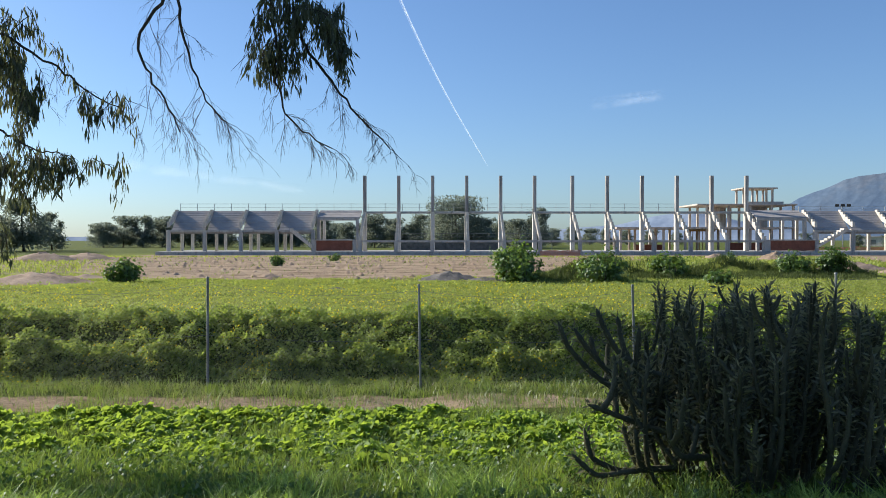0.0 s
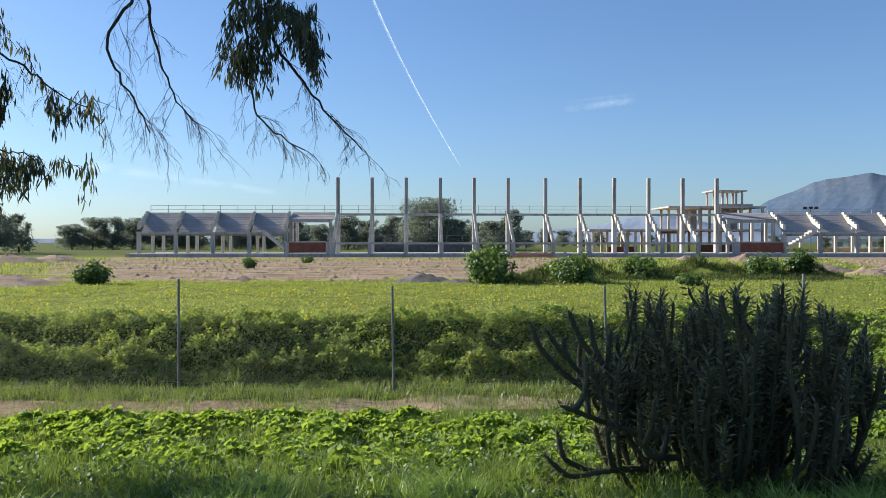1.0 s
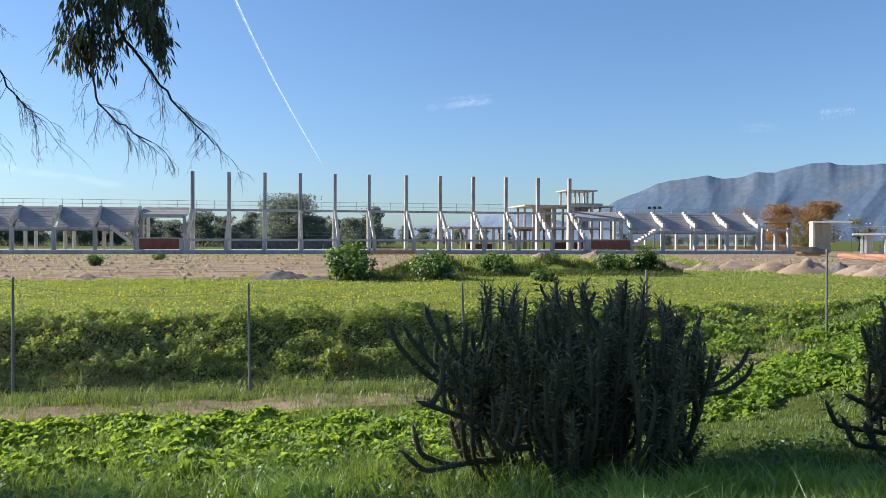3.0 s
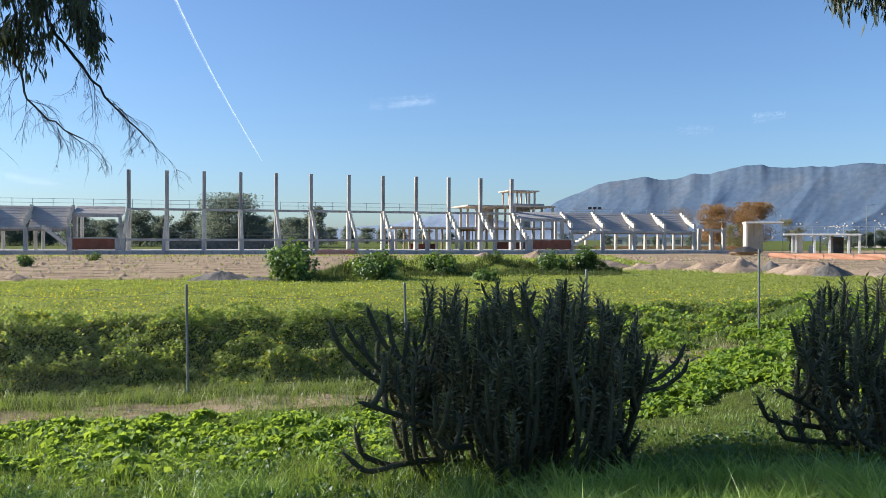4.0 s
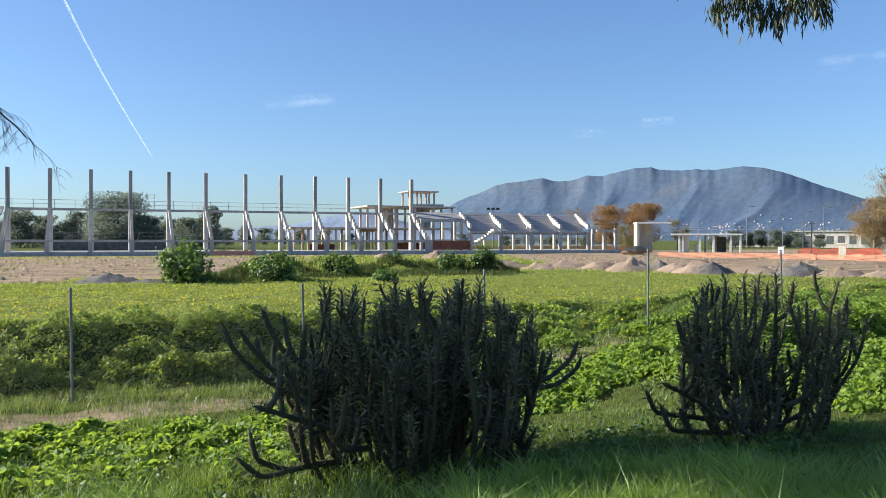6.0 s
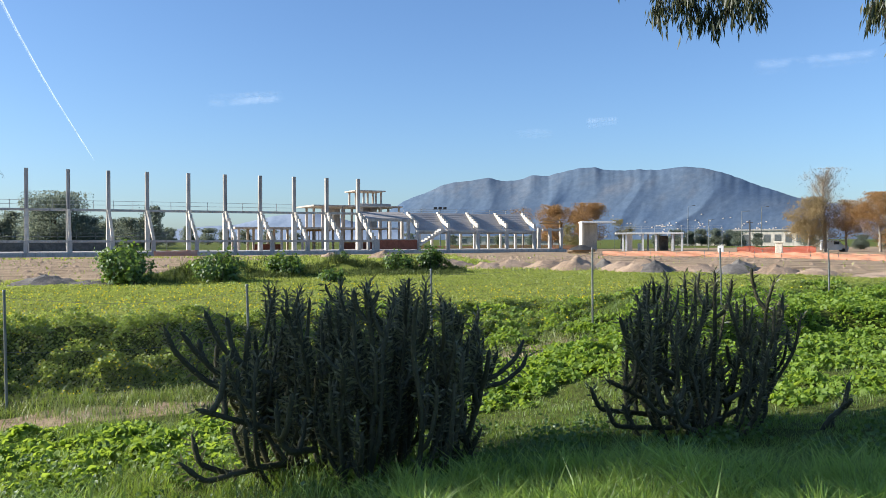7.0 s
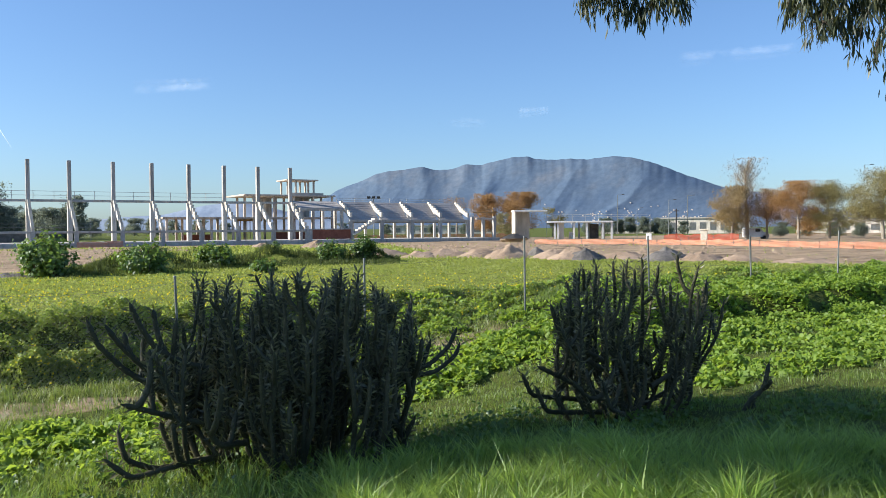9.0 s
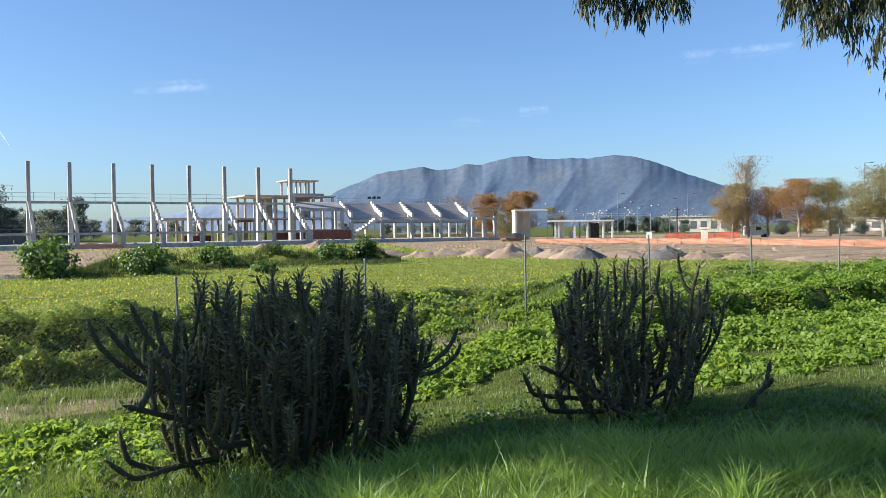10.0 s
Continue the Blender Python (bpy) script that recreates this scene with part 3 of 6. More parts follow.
def build_stadium():
    sbox("base_slab", (-39.3, FRONT - 0.6, -0.55, 77.8, BACK + 7.0, SLAB), CONCRETE)
    for x in TALL:
        tall_column(x)
        raker(x + 0.02, 1.8, 5.85, 8)
        sbox("short_column", (x - 0.25, FRONT - 0.1, SLAB, x + 0.25, FRONT + 0.5, 1.75), CONCRETE)
    for a, b in zip(TALL[:-1], TALL[1:]):
        sbox("upper_beam", (a + 0.3, BACK - 0.2, 5.62, b - 0.3, BACK + 0.2, 5.95), CONCRETE)
        sbox("lower_beam", (a + 0.26, FRONT - 0.05, 1.45, b - 0.26, FRONT + 0.35, 1.75), CONCRETE)
    handrail(-38.4, 34.0, BACK + 0.35, 5.95)
    handrail(52.0, 74.0, BACK + 0.35, 5.75, 3.2, 0.9)
    for walls in (LEFT_WALLS, RIGHT_WALLS):
        for k, x in enumerate(walls):
            raker(x, 4.0, 6.15, 6, 0.36, WING_FRONT - 0.05, WING_BACK + 0.1, 0.9, "stepped_wall", CONCRETE_PALE)
            sbox("column", (x - 0.2, 120.0, SLAB, x + 0.2, 120.4, 4.8), CONCRETE_PALE)
            sbox("column", (x - 0.2, 125.0, SLAB, x + 0.2, 125.4, 4.8), CONCRETE_PALE)
            sbox("column", (x - 0.25, WING_FRONT - 0.1, SLAB, x + 0.25, WING_FRONT + 0.4, 3.2), CONCRETE)
        for a, b in zip(walls[:-1], walls[1:]):
            terrace(a + 0.19, b - 0.19, 2.85, 6.0, 9, WING_FRONT + 0.42, WING_BACK + 0.1)
            sbox("front_beam", (a + 0.26, WING_FRONT + 0.03, 2.85, b - 0.26, WING_FRONT + 0.4, 3.2), CONCRETE)
    # bays with an open gangway between stand and tall columns
    for a, b, stair in ((-18.2, -11.4, (-20.9, -18.0)), (TALL[-1], 52.1, (55.3, 51.2))):
        terrace(a + 0.3, b - 0.4, 5.0, 6.1, 3, 116.0, BACK)
        lo, hi = a + 0.3, b - 0.55
        sbox("gangway_beam", (lo, 115.7, 4.55, hi, 115.98, 4.95), CONCRETE)
        for x in (lo + 0.2, hi - 0.2):
            sbox("column", (x - 0.22, 115.72, SLAB, x + 0.22, 116.2, 4.54), CONCRETE)
            sbox("column", (x - 0.25, FRONT - 0.08, SLAB, x + 0.25, FRONT + 0.4, 1.83), CONCRETE)
        brick_panel(lo + 0.5, hi - 0.5, SLAB + 0.12, 1.7, FRONT + 0.05)
        sbox("parapet", (lo + 0.5, FRONT, 1.71, hi - 0.5, FRONT + 0.35, 1.86), CONCRETE)
        stair_flight(stair[1], stair[0], 0.9, 3.4, FRONT - 0.4, FRONT + 0.8)
    # unfinished end bay with timber guards
    sbox("front_beam", (73.6, FRONT + 0.03, 3.18, 77.4, FRONT + 0.4, 3.47), CONCRETE)
    for y in (FRONT, 115.3, BACK - 0.3):
        sbox("column", (77.0, y, SLAB, 77.5, y + 0.5, 3.7), CONCRETE)
    for z in (4.3, 4.85):
        sbox("timber_guard", (73.5, 113.0, z, 77.6, 113.08, z + 0.16), TIMBER, "yellow timber guard rail", 0)
    sbox("timber_post", (77.5, 113.0, 3.4, 77.6, 113.1, 5.2), TIMBER, "", 0)


build_stadium()


def concrete_building():
    """Unfinished two-storey frame with a roof tower, behind the stand."""
    b = empty("concrete_building", (45, 138, -0.3), "unfinished concrete frame building with a small roof tower", "building")
    inv = Matrix.Translation((-45, -138, 0.3))

    def bb(name, dims, mat=CONCRETE_WARM, label=""):
        ob = box(name, dims, mat, b, label, 0.03)
        ob.matrix_parent_inverse = inv

    bb("floor_slab", (28.4, 133.5, 3.6, 58.0, 144, 3.9))
    bb("roof_slab", (41.6, 133.5, 7.45, 58.0, 144, 7.72))
    bb("tower_roof", (49.2, 134, 10.2, 55.0, 139.5, 10.42))
    bb("roof_kerb", (50.0, 134.2, 7.724, 56.0, 134.5, 8.1))
    for y in (134.0, 139.0, 143.3):
        for k, x in enumerate(np.arange(29.0, 58.0, 3.55)):
            bb("column", (x, y, -0.35, x + 0.36, y + 0.36, 3.596))
            if x > 41.6:
                bb("column", (x, y, 3.904, x + 0.36, y + 0.36, 7.446))
    for x in (49.8, 51.0, 53.3, 54.3):
        for y in (134.8, 138.8):
            bb("column", (x, y, 7.724, x + 0.3, y + 0.3, 10.196))
    bb("wall_panel", (52.0, 139.6, 3.904, 55.5, 139.8, 7.44), CONCRETE)
    bb("wall_panel", (46.2, 142.8, 3.904, 49.5, 143.0, 7.44), CONCRETE)
    bb("brick_wall", (47.3, 136.5, -0.3, 56.5, 136.7, 1.3), BRICK, "low wall of red brick")
    bb("brick_wall", (33.0, 139.6, -0.3, 38.0, 139.8, 1.0), BRICK, "low wall of red brick")
    for k in range(7):
        bb("formwork_prop", (41.6 + 0.55 * k, 136.0, -0.3, 41.72 + 0.55 * k, 136.12, 3.54), TIMBER, "yellow formwork prop")
    bb("formwork_beam", (41.2, 135.9, 3.2, 45.4, 136.2, 3.5), TIMBER, "yellow formwork beam")


concrete_building()


def retaining_wall():
    w = empty("retaining_wall", (2, 150, -0.3), "dark low retaining wall with steel guard rails", "wall")
    inv = Matrix.Translation((-2, -150, 0.3))
    for ob in (box("wall", (-9, 150, -0.4, 11, 150.4, 1.5), RUBBLE, w),
               box("guard_rail", (-9, 150.1, 2.9, 20, 150.2, 3.0), STEEL, w),
               box("guard_rail", (-9, 150.1, 2.3, 20, 150.2, 2.4), STEEL, w),
               *[box("rail_post", (-9 + 2.9 * k, 150.1, 1.5 if k < 7 else -0.4, -8.9 + 2.9 * k, 150.2, 3.05), STEEL, w) for k in range(11)]):
        ob.matrix_parent_inverse = inv


retaining_wall()


# ---------------------------------------------------------------- wire fence
def wire_fence():
    xs = [-12.5, -8.45, -4.46, -0.44, 3.62, 7.45, 11.6, 15.6, 19.6, 23.7, 27.8]
    tops = [0.96, 0.98, 1.08, 0.94, 0.93, 1.16, 1.58, 1.54, 1.51, 1.62, 1.64]
    Y = 15.45
    f = empty("wire_fence", (7.0, Y, ground_z(7.0, Y)), "sagging chain-link fence on thin galvanised posts", "fence")
    inv = Matrix.Translation((-7.0, -Y, -float(ground_z(7.0, Y))))
    rng = np.random.default_rng(5)

    def hang(ob):
        ob.matrix_parent_inverse = inv

    for x, top in zip(xs, tops):
        g = float(ground_z(x, Y)) - 0.25
        lean = rng.uniform(-0.035, 0.035)
        v, q = tube_np([(x - lean, Y, g), (x, Y, (g + top) / 2), (x + lean, Y, top)], [0.026, 0.025, 0.024], 8)
        p = Pile()
        p.add(v, q)
        v, q = tube_np([(x + lean, Y, top), (x + lean, Y, top + 0.02), (x + lean, Y, top + 0.03)], [0.03, 0.027, 0.004], 8)
        p.add(v, q)
        hang(put("post", p.mesh("post", True), STEEL, f))
    for a, b, za, zb in zip(xs[:-1], xs[1:], tops[:-1], tops[1:]):
        ga, gb = float(ground_z(a, Y)), float(ground_z(b, Y))
        p = Pile()
        step = 0.085
        n = int((b - a) / step)
        for s in (1, -1):
            for k in range(-int(2.0 / step), n + int(2.0 / step)):
                x0 = a + k * step
                pts = []
                for z in (0.0, 0.5, 1.0):
                    x = x0 + s * z * 1.9
                    u = (x - a) / (b - a)
                    pts.append((u, z))
                (u0, h0), (u1, h1) = pts[0], pts[2]
                lo, hi = max(0.0, min(u0, u1)), min(1.0, max(u0, u1))
                if hi - lo < 0.01:
                    continue
                seg = []
                for u in np.linspace(lo, hi, 4):
                    h = h0 + (u - u0) / (u1 - u0) * (h1 - h0)
                    g = ga + (gb - ga) * u + 0.04
                    t = za + (zb - za) * u - 0.05 - 0.16 * math.sin(math.pi * u)
                    seg.append((a + u * (b - a), Y + 0.03 * s * 0.1 + 0.05 * math.sin(7 * u + a) * h, g + (t - g) * h))
                p.add(*tube_np(seg, [0.0010] * 4, 3))
        hang(put("wire_mesh", p.mesh("wire_mesh"), WIRE, f, "grey chain-link mesh"))
        for h in (0.97, 0.5):
            seg = []
            for u in np.linspace(0, 1, 9):
                g, t = ga + (gb - ga) * u, za + (zb - za) * u - 0.05 - 0.16 * math.sin(math.pi * u)
                seg.append((a + u * (b - a), Y, g + (t - g) * h))
            hang(put("tension_wire", mesh_np("tension_wire", *tube_np(seg, [0.003] * 9, 4)), WIRE, f))


wire_fence()


# ---------------------------------------------------------------- cacti
def arm_line(pts, r0, rng):
    """Centre line, radii and share of length of a fleshy stem with swollen joints."""
    pts = np.asarray(pts, float)
    seg = np.concatenate([[0], np.cumsum(np.linalg.norm(np.diff(pts, axis=0), axis=1))])
    n = max(9, int(seg[-1] / 0.034))
    s = np.linspace(0, seg[-1], n)
    p = np.stack([np.interp(s, seg, pts[:, k]) for k in range(3)], 1)
    for _ in range(4):
        p[1:-1] = (p[:-2] + 2 * p[1:-1] + p[2:]) / 4
    u = s / seg[-1]
    r = r0 * (1.0 - 0.25 * u) * (1 + 0.14 * np.sin(s * 60 + rng.uniform(0, 6))) * np.where(u > 0.93, np.sqrt(np.clip((1 - u) / 0.07, 0.02, 1)), 1)
    return p, r, u


def awl_leaves(store, p, r, rng, size, bare_foot):
    """Awl-shaped leaves in a rising spiral round a stem, thin at its foot and crowded at the tip."""
    seg = np.concatenate([[0], np.cumsum(np.linalg.norm(np.diff(p, axis=0), axis=1))])
    s = np.arange(0.02, seg[-1], 0.0125)
    u = s / seg[-1]
    keep = rng.uniform(size=len(s)) < np.clip(0.25 + 1.1 * (u - bare_foot), 0.12, 1.0)
    s, u = s[keep], u[keep]
    if len(s) == 0:
        return
    c = np.stack([np.interp(s, seg, p[:, k]) for k in range(3)], 1)
    t = unit(np.stack([np.interp(s, seg, np.gradient(p[:, k])) for k in range(3)], 1))
    rr = np.interp(s, seg, r)
    a = np.arange(len(s)) * 2.39996 + rng.normal(size=len(s)) * 0.25
    e1 = unit(np.cross(t, (0.3, 0.9, 0.1)))
    e2 = np.cross(t, e1)
    d = e1 * np.cos(a)[:, None] + e2 * np.sin(a)[:, None]
    rise = np.clip(rng.normal(0.5, 0.18, len(s)) + 1.4 * smooth(0.94, 1.0, u), 0.15, 3)
    L = size * rng.uniform(0.7, 1.2, len(s)) * (0.75 + 0.35 * u)
    store.add(*leaves_np(c + d * rr[:, None] * 0.7, unit(d + t * rise[:, None]), np.cross(t, d) + rng.normal(size=d.shape) * 0.5, L, L * rng.uniform(0.2, 0.28, len(s)), 0.12))


def grow(start, heading, length, up, rng, roof):
    """Points of an arm that sets off along heading and bends upwards until it meets the crown's outline."""
    p, h = [np.array(start, float)], unit(np.array(heading, float))
    for _ in range(int(length / 0.05)):
        h = unit(h + (0, 0, up) + rng.normal(size=3) * 0.085)
        p.append(p[-1] + h * 0.05)
        if p[-1][2] > roof(p[-1][0]) or len(p) > 60:
            break
    return p


def cactus(name, cx, cy, rx, ry, top_x, top_z, count, seed, label, low_arms, foot, forks, lift=0.0, hollow=0.0):
    """A thicket of candelabra arms that leave the foot sideways, turn up and fork twice; top_z is the crown's height along x."""
    rng = np.random.default_rng(seed)
    root = empty(name, (cx, cy, float(ground_z(cx, cy))), label, "cactus", "tall branching cacti")

    def roof(x):
        return float(np.interp(x, top_x, top_z)) * rng.uniform(0.9, 1.02)

    for k in range(count + len(low_arms)):
        stem, spine = Pile(), Pile()
        if k < count:
            a = k * 2.39996 + rng.uniform(-0.4, 0.4)
            q = math.sqrt((k + rng.uniform(0.0, 1.0)) / count)
            fx, fy = rx * q * math.cos(a), ry * q * math.sin(a)
            if fx < -0.6 * rx and rng.uniform() < hollow:
                continue
            share = rng.uniform(*foot)
            spread = (1 - share) * 3.0 + rng.uniform(0.0, 0.6) * q
            pts = grow((fx * share, fy * share, -0.12), (math.cos(a) * spread * q, math.sin(a) * spread * q, 0.75),
                       roof(fx) * rng.uniform(0.55, 1.3), 0.13, rng, roof)
            r0, n_forks = rng.uniform(0.022, 0.031), int(rng.integers(*forks))
        else:
            pts = [(px * (0.96 if px < 0 else 1.0), py, pz + lift) for px, py, pz in low_arms[k - count]]
            r0, n_forks = 0.033, int(rng.integers(1, 3))
        todo = [(pts, r0, n_forks, 0.2)]
        while todo:
            pts, r0, n_forks, bare_foot = todo.pop()
            if len(pts) < 3:
                continue
            p, r, u = arm_line(pts, r0, rng)
            stem.add(*tube_np(p, r, 6))
            awl_leaves(spine, p, r, rng, 0.080, bare_foot + 0.1)
            for _ in range(n_forks):
                c = p[int(len(p) * rng.uniform(0.22, 0.85))]
                a2 = rng.uniform(0, 2 * np.pi)
                child = grow(c, (math.cos(a2), math.sin(a2), rng.uniform(0.1, 0.8)), rng.uniform(0.25, 0.7), rng.uniform(0.28, 0.5), rng, roof)
                todo.append((child, r0 * 0.9, int(rng.integers(0, 3)) if bare_foot > 0.1 and k < count else 0, -0.1))
        arm = put("arm", stem.mesh("arm", True), CACTUS, root)
        put("needles", spine.mesh("needles"), SPINE, arm)
    return root


LOW_1 = [
    [(-0.5, 0, 0.05), (-1.0, -0.2, 0.12), (-1.35, -0.3, 0.12), (-1.62, -0.35, 0.25), (-1.68, -0.35, 0.52)],
    [(-0.7, -0.1, 0.1), (-1.2, -0.4, 0.16), (-1.6, -0.5, 0.13), (-1.82, -0.5, 0.33)],
    [(-0.8, 0, 0.55), (-1.25, 0, 0.75), (-1.55, 0.05, 0.95), (-1.78, 0.05, 1.2), (-1.86, 0.05, 1.42)],
    [(-0.8, 0.1, 0.6), (-1.2, 0.1, 0.8), (-1.4, 0.1, 0.98), (-1.6, 0.1, 1.2), (-1.7, 0.1, 1.36)],
    [(-0.8, 0, 0.9), (-1.1, 0.0, 1.0), (-1.3, 0, 1.15), (-1.42, 0, 1.35), (-1.5, 0, 1.55)],
    [(-0.7, -0.2, 0.4), (-1.1, -0.3, 0.52), (-1.4, -0.35, 0.64), (-1.66, -0.4, 0.74)],
    [(-0.6, -0.5, 0.3), (-0.9, -0.7, 0.35), (-1.0, -0.75, 0.5), (-1.02, -0.75, 0.8)],
    [(0.8, 0, 0.55), (1.3, 0, 0.66), (1.6, 0, 0.72), (1.85, 0, 0.9), (1.95, 0, 1.1)],
    [(0.8, 0.1, 0.5), (1.3, 0.1, 0.58), (1.75, 0.1, 0.62), (2.0, 0.1, 0.78), (2.05, 0.1, 0.92)],
    [(0.7, 0, 0.4), (1.2, 0, 0.52), (1.5, 0, 0.68), (1.62, 0, 1.0)],
    [(0.7, 0.2, 0.6), (1.1, 0.2, 0.8), (1.4, 0.2, 1.05), (1.5, 0.2, 1.4)]]
LOW_2 = [
    [(-0.3, 0, 0.1), (-0.8, 0, 0.15), (-1.15, 0, 0.2), (-1.3, 0, 0.5)],
    [(-0.3, 0, 0.3), (-0.8, 0, 0.5), (-1.05, 0, 0.62), (-1.28, 0, 0.72)],
    [(-0.3, 0, 0.6), (-0.7, 0, 0.8), (-0.95, 0, 1.05), (-1.08, 0, 1.4)],
    [(-0.3, 0, 0.7), (-0.6, 0, 0.85), (-0.75, 0, 1.1), (-0.86, 0, 1.35)],
    [(0.3, 0, 0.3), (0.8, 0, 0.42), (1.1, 0, 0.7), (1.2, 0, 1.1), (1.22, 0, 1.25)],
    [(0.3, 0, 0.1), (0.7, 0, 0.2), (0.95, 0, 0.35), (1.1, 0, 0.7)],
    [(-0.2, -0.3, 0.2), (-0.6, -0.4, 0.35), (-0.9, -0.4, 0.4), (-1.1, -0.4, 0.6)],
    [(-0.3, 0.2, 0.2), (-0.9, 0.2, 0.3), (-1.2, 0.2, 0.35), (-1.34, 0.2, 0.62)],
    [(-0.1, -0.4, 0.1), (-0.5, -0.6, 0.2), (-0.75, -0.6, 0.3), (-0.85, -0.6, 0.62)],
    [(0.2, -0.3, 0.4), (0.6, -0.4, 0.6), (0.85, -0.4, 0.85), (0.95, -0.4, 1.3)],
    [(0.2, 0.2, 0.5), (0.7, 0.2, 0.62), (1.0, 0.2, 0.85), (1.12, 0.2, 1.25)]]
cactus("cactus", 2.86, 7.55, 1.66, 1.25, [-1.95, -1.55, -1.1, -0.7, 0.42, 0.65, 1.35, 1.6, 1.95], [1.33, 1.52, 1.60, 1.92, 1.98, 1.75, 1.64, 1.28, 0.98],
       74, 3, "dense dark green tree cactus with upright leafy arms", LOW_1, (0.36, 0.66), (2, 6), 0.12, 0.45)
cactus("cactus", 6.80, 7.12, 1.24, 0.85, [-1.4, -1.05, -0.75, -0.6, -0.3, 0.0, 0.5, 0.8, 1.2], [1.0, 1.45, 1.5, 1.9, 1.78, 2.02, 1.92, 1.75, 1.35],
       27, 4, "open dark green tree cactus in long grass", LOW_2, (0.25, 0.6), (2, 4), 0.02)
cactus("cactus", 7.75, 6.15, 0.06, 0.05, [-1, 1], [0.32, 0.32], 1, 8, "small young cactus with curled arms",
       [[(0, 0, -0.05), (0.08, -0.06, 0.12), (0.24, -0.1, 0.22), (0.3, -0.12, 0.52)]], (0.5, 0.8), (0, 1))


# ---------------------------------------------------------------- town at the mountain's foot
def far_town():
    rng = np.random.default_rng(12)
    p = Pile()
    cube = np.array([[x, y, z] for z in (0, 1) for y in (-0.5, 0.5) for x in (-0.5, 0.5)], float)
    faces = np.array([[0, 1, 5, 4], [1, 3, 7, 5], [3, 2, 6, 7], [2, 0, 4, 6], [4, 5, 7, 6]])
    for k in range(170):
        deg = rng.choice([39.5, 41.5, 43.5, 45.0, 46.6, 47.2, 47.6, 48.4]) + rng.normal() * 0.9
        K = np.clip(0.05 + 0.42 * rng.beta(1.1, 2.0), 0.03, 0.47)
        h = float(range_height(np.array(deg), np.array(K), CREST_AZ, CREST_H, 31))
        d = MT_FOOT + (MT_D - MT_FOOT) * K
        c = far_point(deg, 0, d) + (0, 0, h - 4)
        p.add(c + cube * (rng.uniform(2, 6), rng.uniform(4, 7), rng.uniform(4.6, 5.4)), faces)
    ob = put("far_houses", p.mesh("far_houses"), CONCRETE_WARM)
    tagged(ob, "scattered white houses at the foot of the mountain", "houses", kind="stuff")


far_town()


# ---------------------------------------------------------------- yard behind and beside the stand
def bearing(az, d, z=-0.3, turn=0.0):
    """A frame at a bearing and distance: x to the right, y away from the eye."""
    a = radians(az)
    return Matrix.Translation((math.sin(a) * d, math.cos(a) * d, z)) @ Matrix.Rotation(-a + radians(turn), 4, "Z")


def placed(ob, m):
    ob.matrix_world = m
    return ob


def canopy():
    c = placed(empty("canopy", (0, 0, 0), "tall cream box canopy with a flat white roof", "canopy"), bearing(37.1, 150, turn=8))
    box("side_wall", (-3.0, 0, -0.1, -2.7, 4.5, 5.0), PALE_WALL, c)
    box("back_wall", (-2.69, 4.2, -0.1, 0.3, 4.5, 5.0), CONCRETE_PALE, c)
    box("roof", (-3.1, -0.2, 5.01, 3.0, 4.7, 5.3), WHITE_WALL, c, bevel=0.03)


def pavilion():
    p = placed(empty("pavilion", (0, 0, 0), "low open pavilion with white flat roof and posts", "pavilion"), bearing(40.6, 150, turn=6))
    box("roof", (-6.2, -0.3, 2.95, 5.6, 5.0, 3.25), WHITE_WALL, p, bevel=0.03)
    for x in (-5.0, -4.45, -1.55, 0.75, 3.6, 5.2):
        box("post", (x, 0, -0.1, x + 0.32, 0.3, 2.94), WHITE_WALL, p)
    for x in (-4.2, -0.2, 1.6, 4.4):
        box("post", (x, 4.3, -0.1, x + 0.28, 4.6, 2.94), CONCRETE_PALE, p)
    box("wall", (-4.1, 0.4, -0.1, -3.2, 4.2, 2.94), PALE_WALL, p)
    box("low_wall", (-2.1, 2.2, -0.1, -1.4, 2.5, 1.3), WHITE_WALL, p)
    # dark panel added to stand for the pavilion's darker inside
    box("dark_inner_panel", (1.9, 4.0, -0.1, 3.5, 4.15, 2.7), RUBBLE, p, "dark panel set in for the darker inside")
    box("side_wall", (3.95, 1.2, -0.1, 4.2, 4.0, 2.94), CONCRETE, p)
    for k in range(9):
        box("roof_rail_post", (-6 + 2.4 * k, 5.6, -0.1, -5.93 + 2.4 * k, 5.67, 4.5), RAIL, p)
    for z in (4.05, 4.45):
        box("roof_rail", (-6, 5.6, z, 13.3, 5.66, z + 0.06), RAIL, p)


canopy()
pavilion()


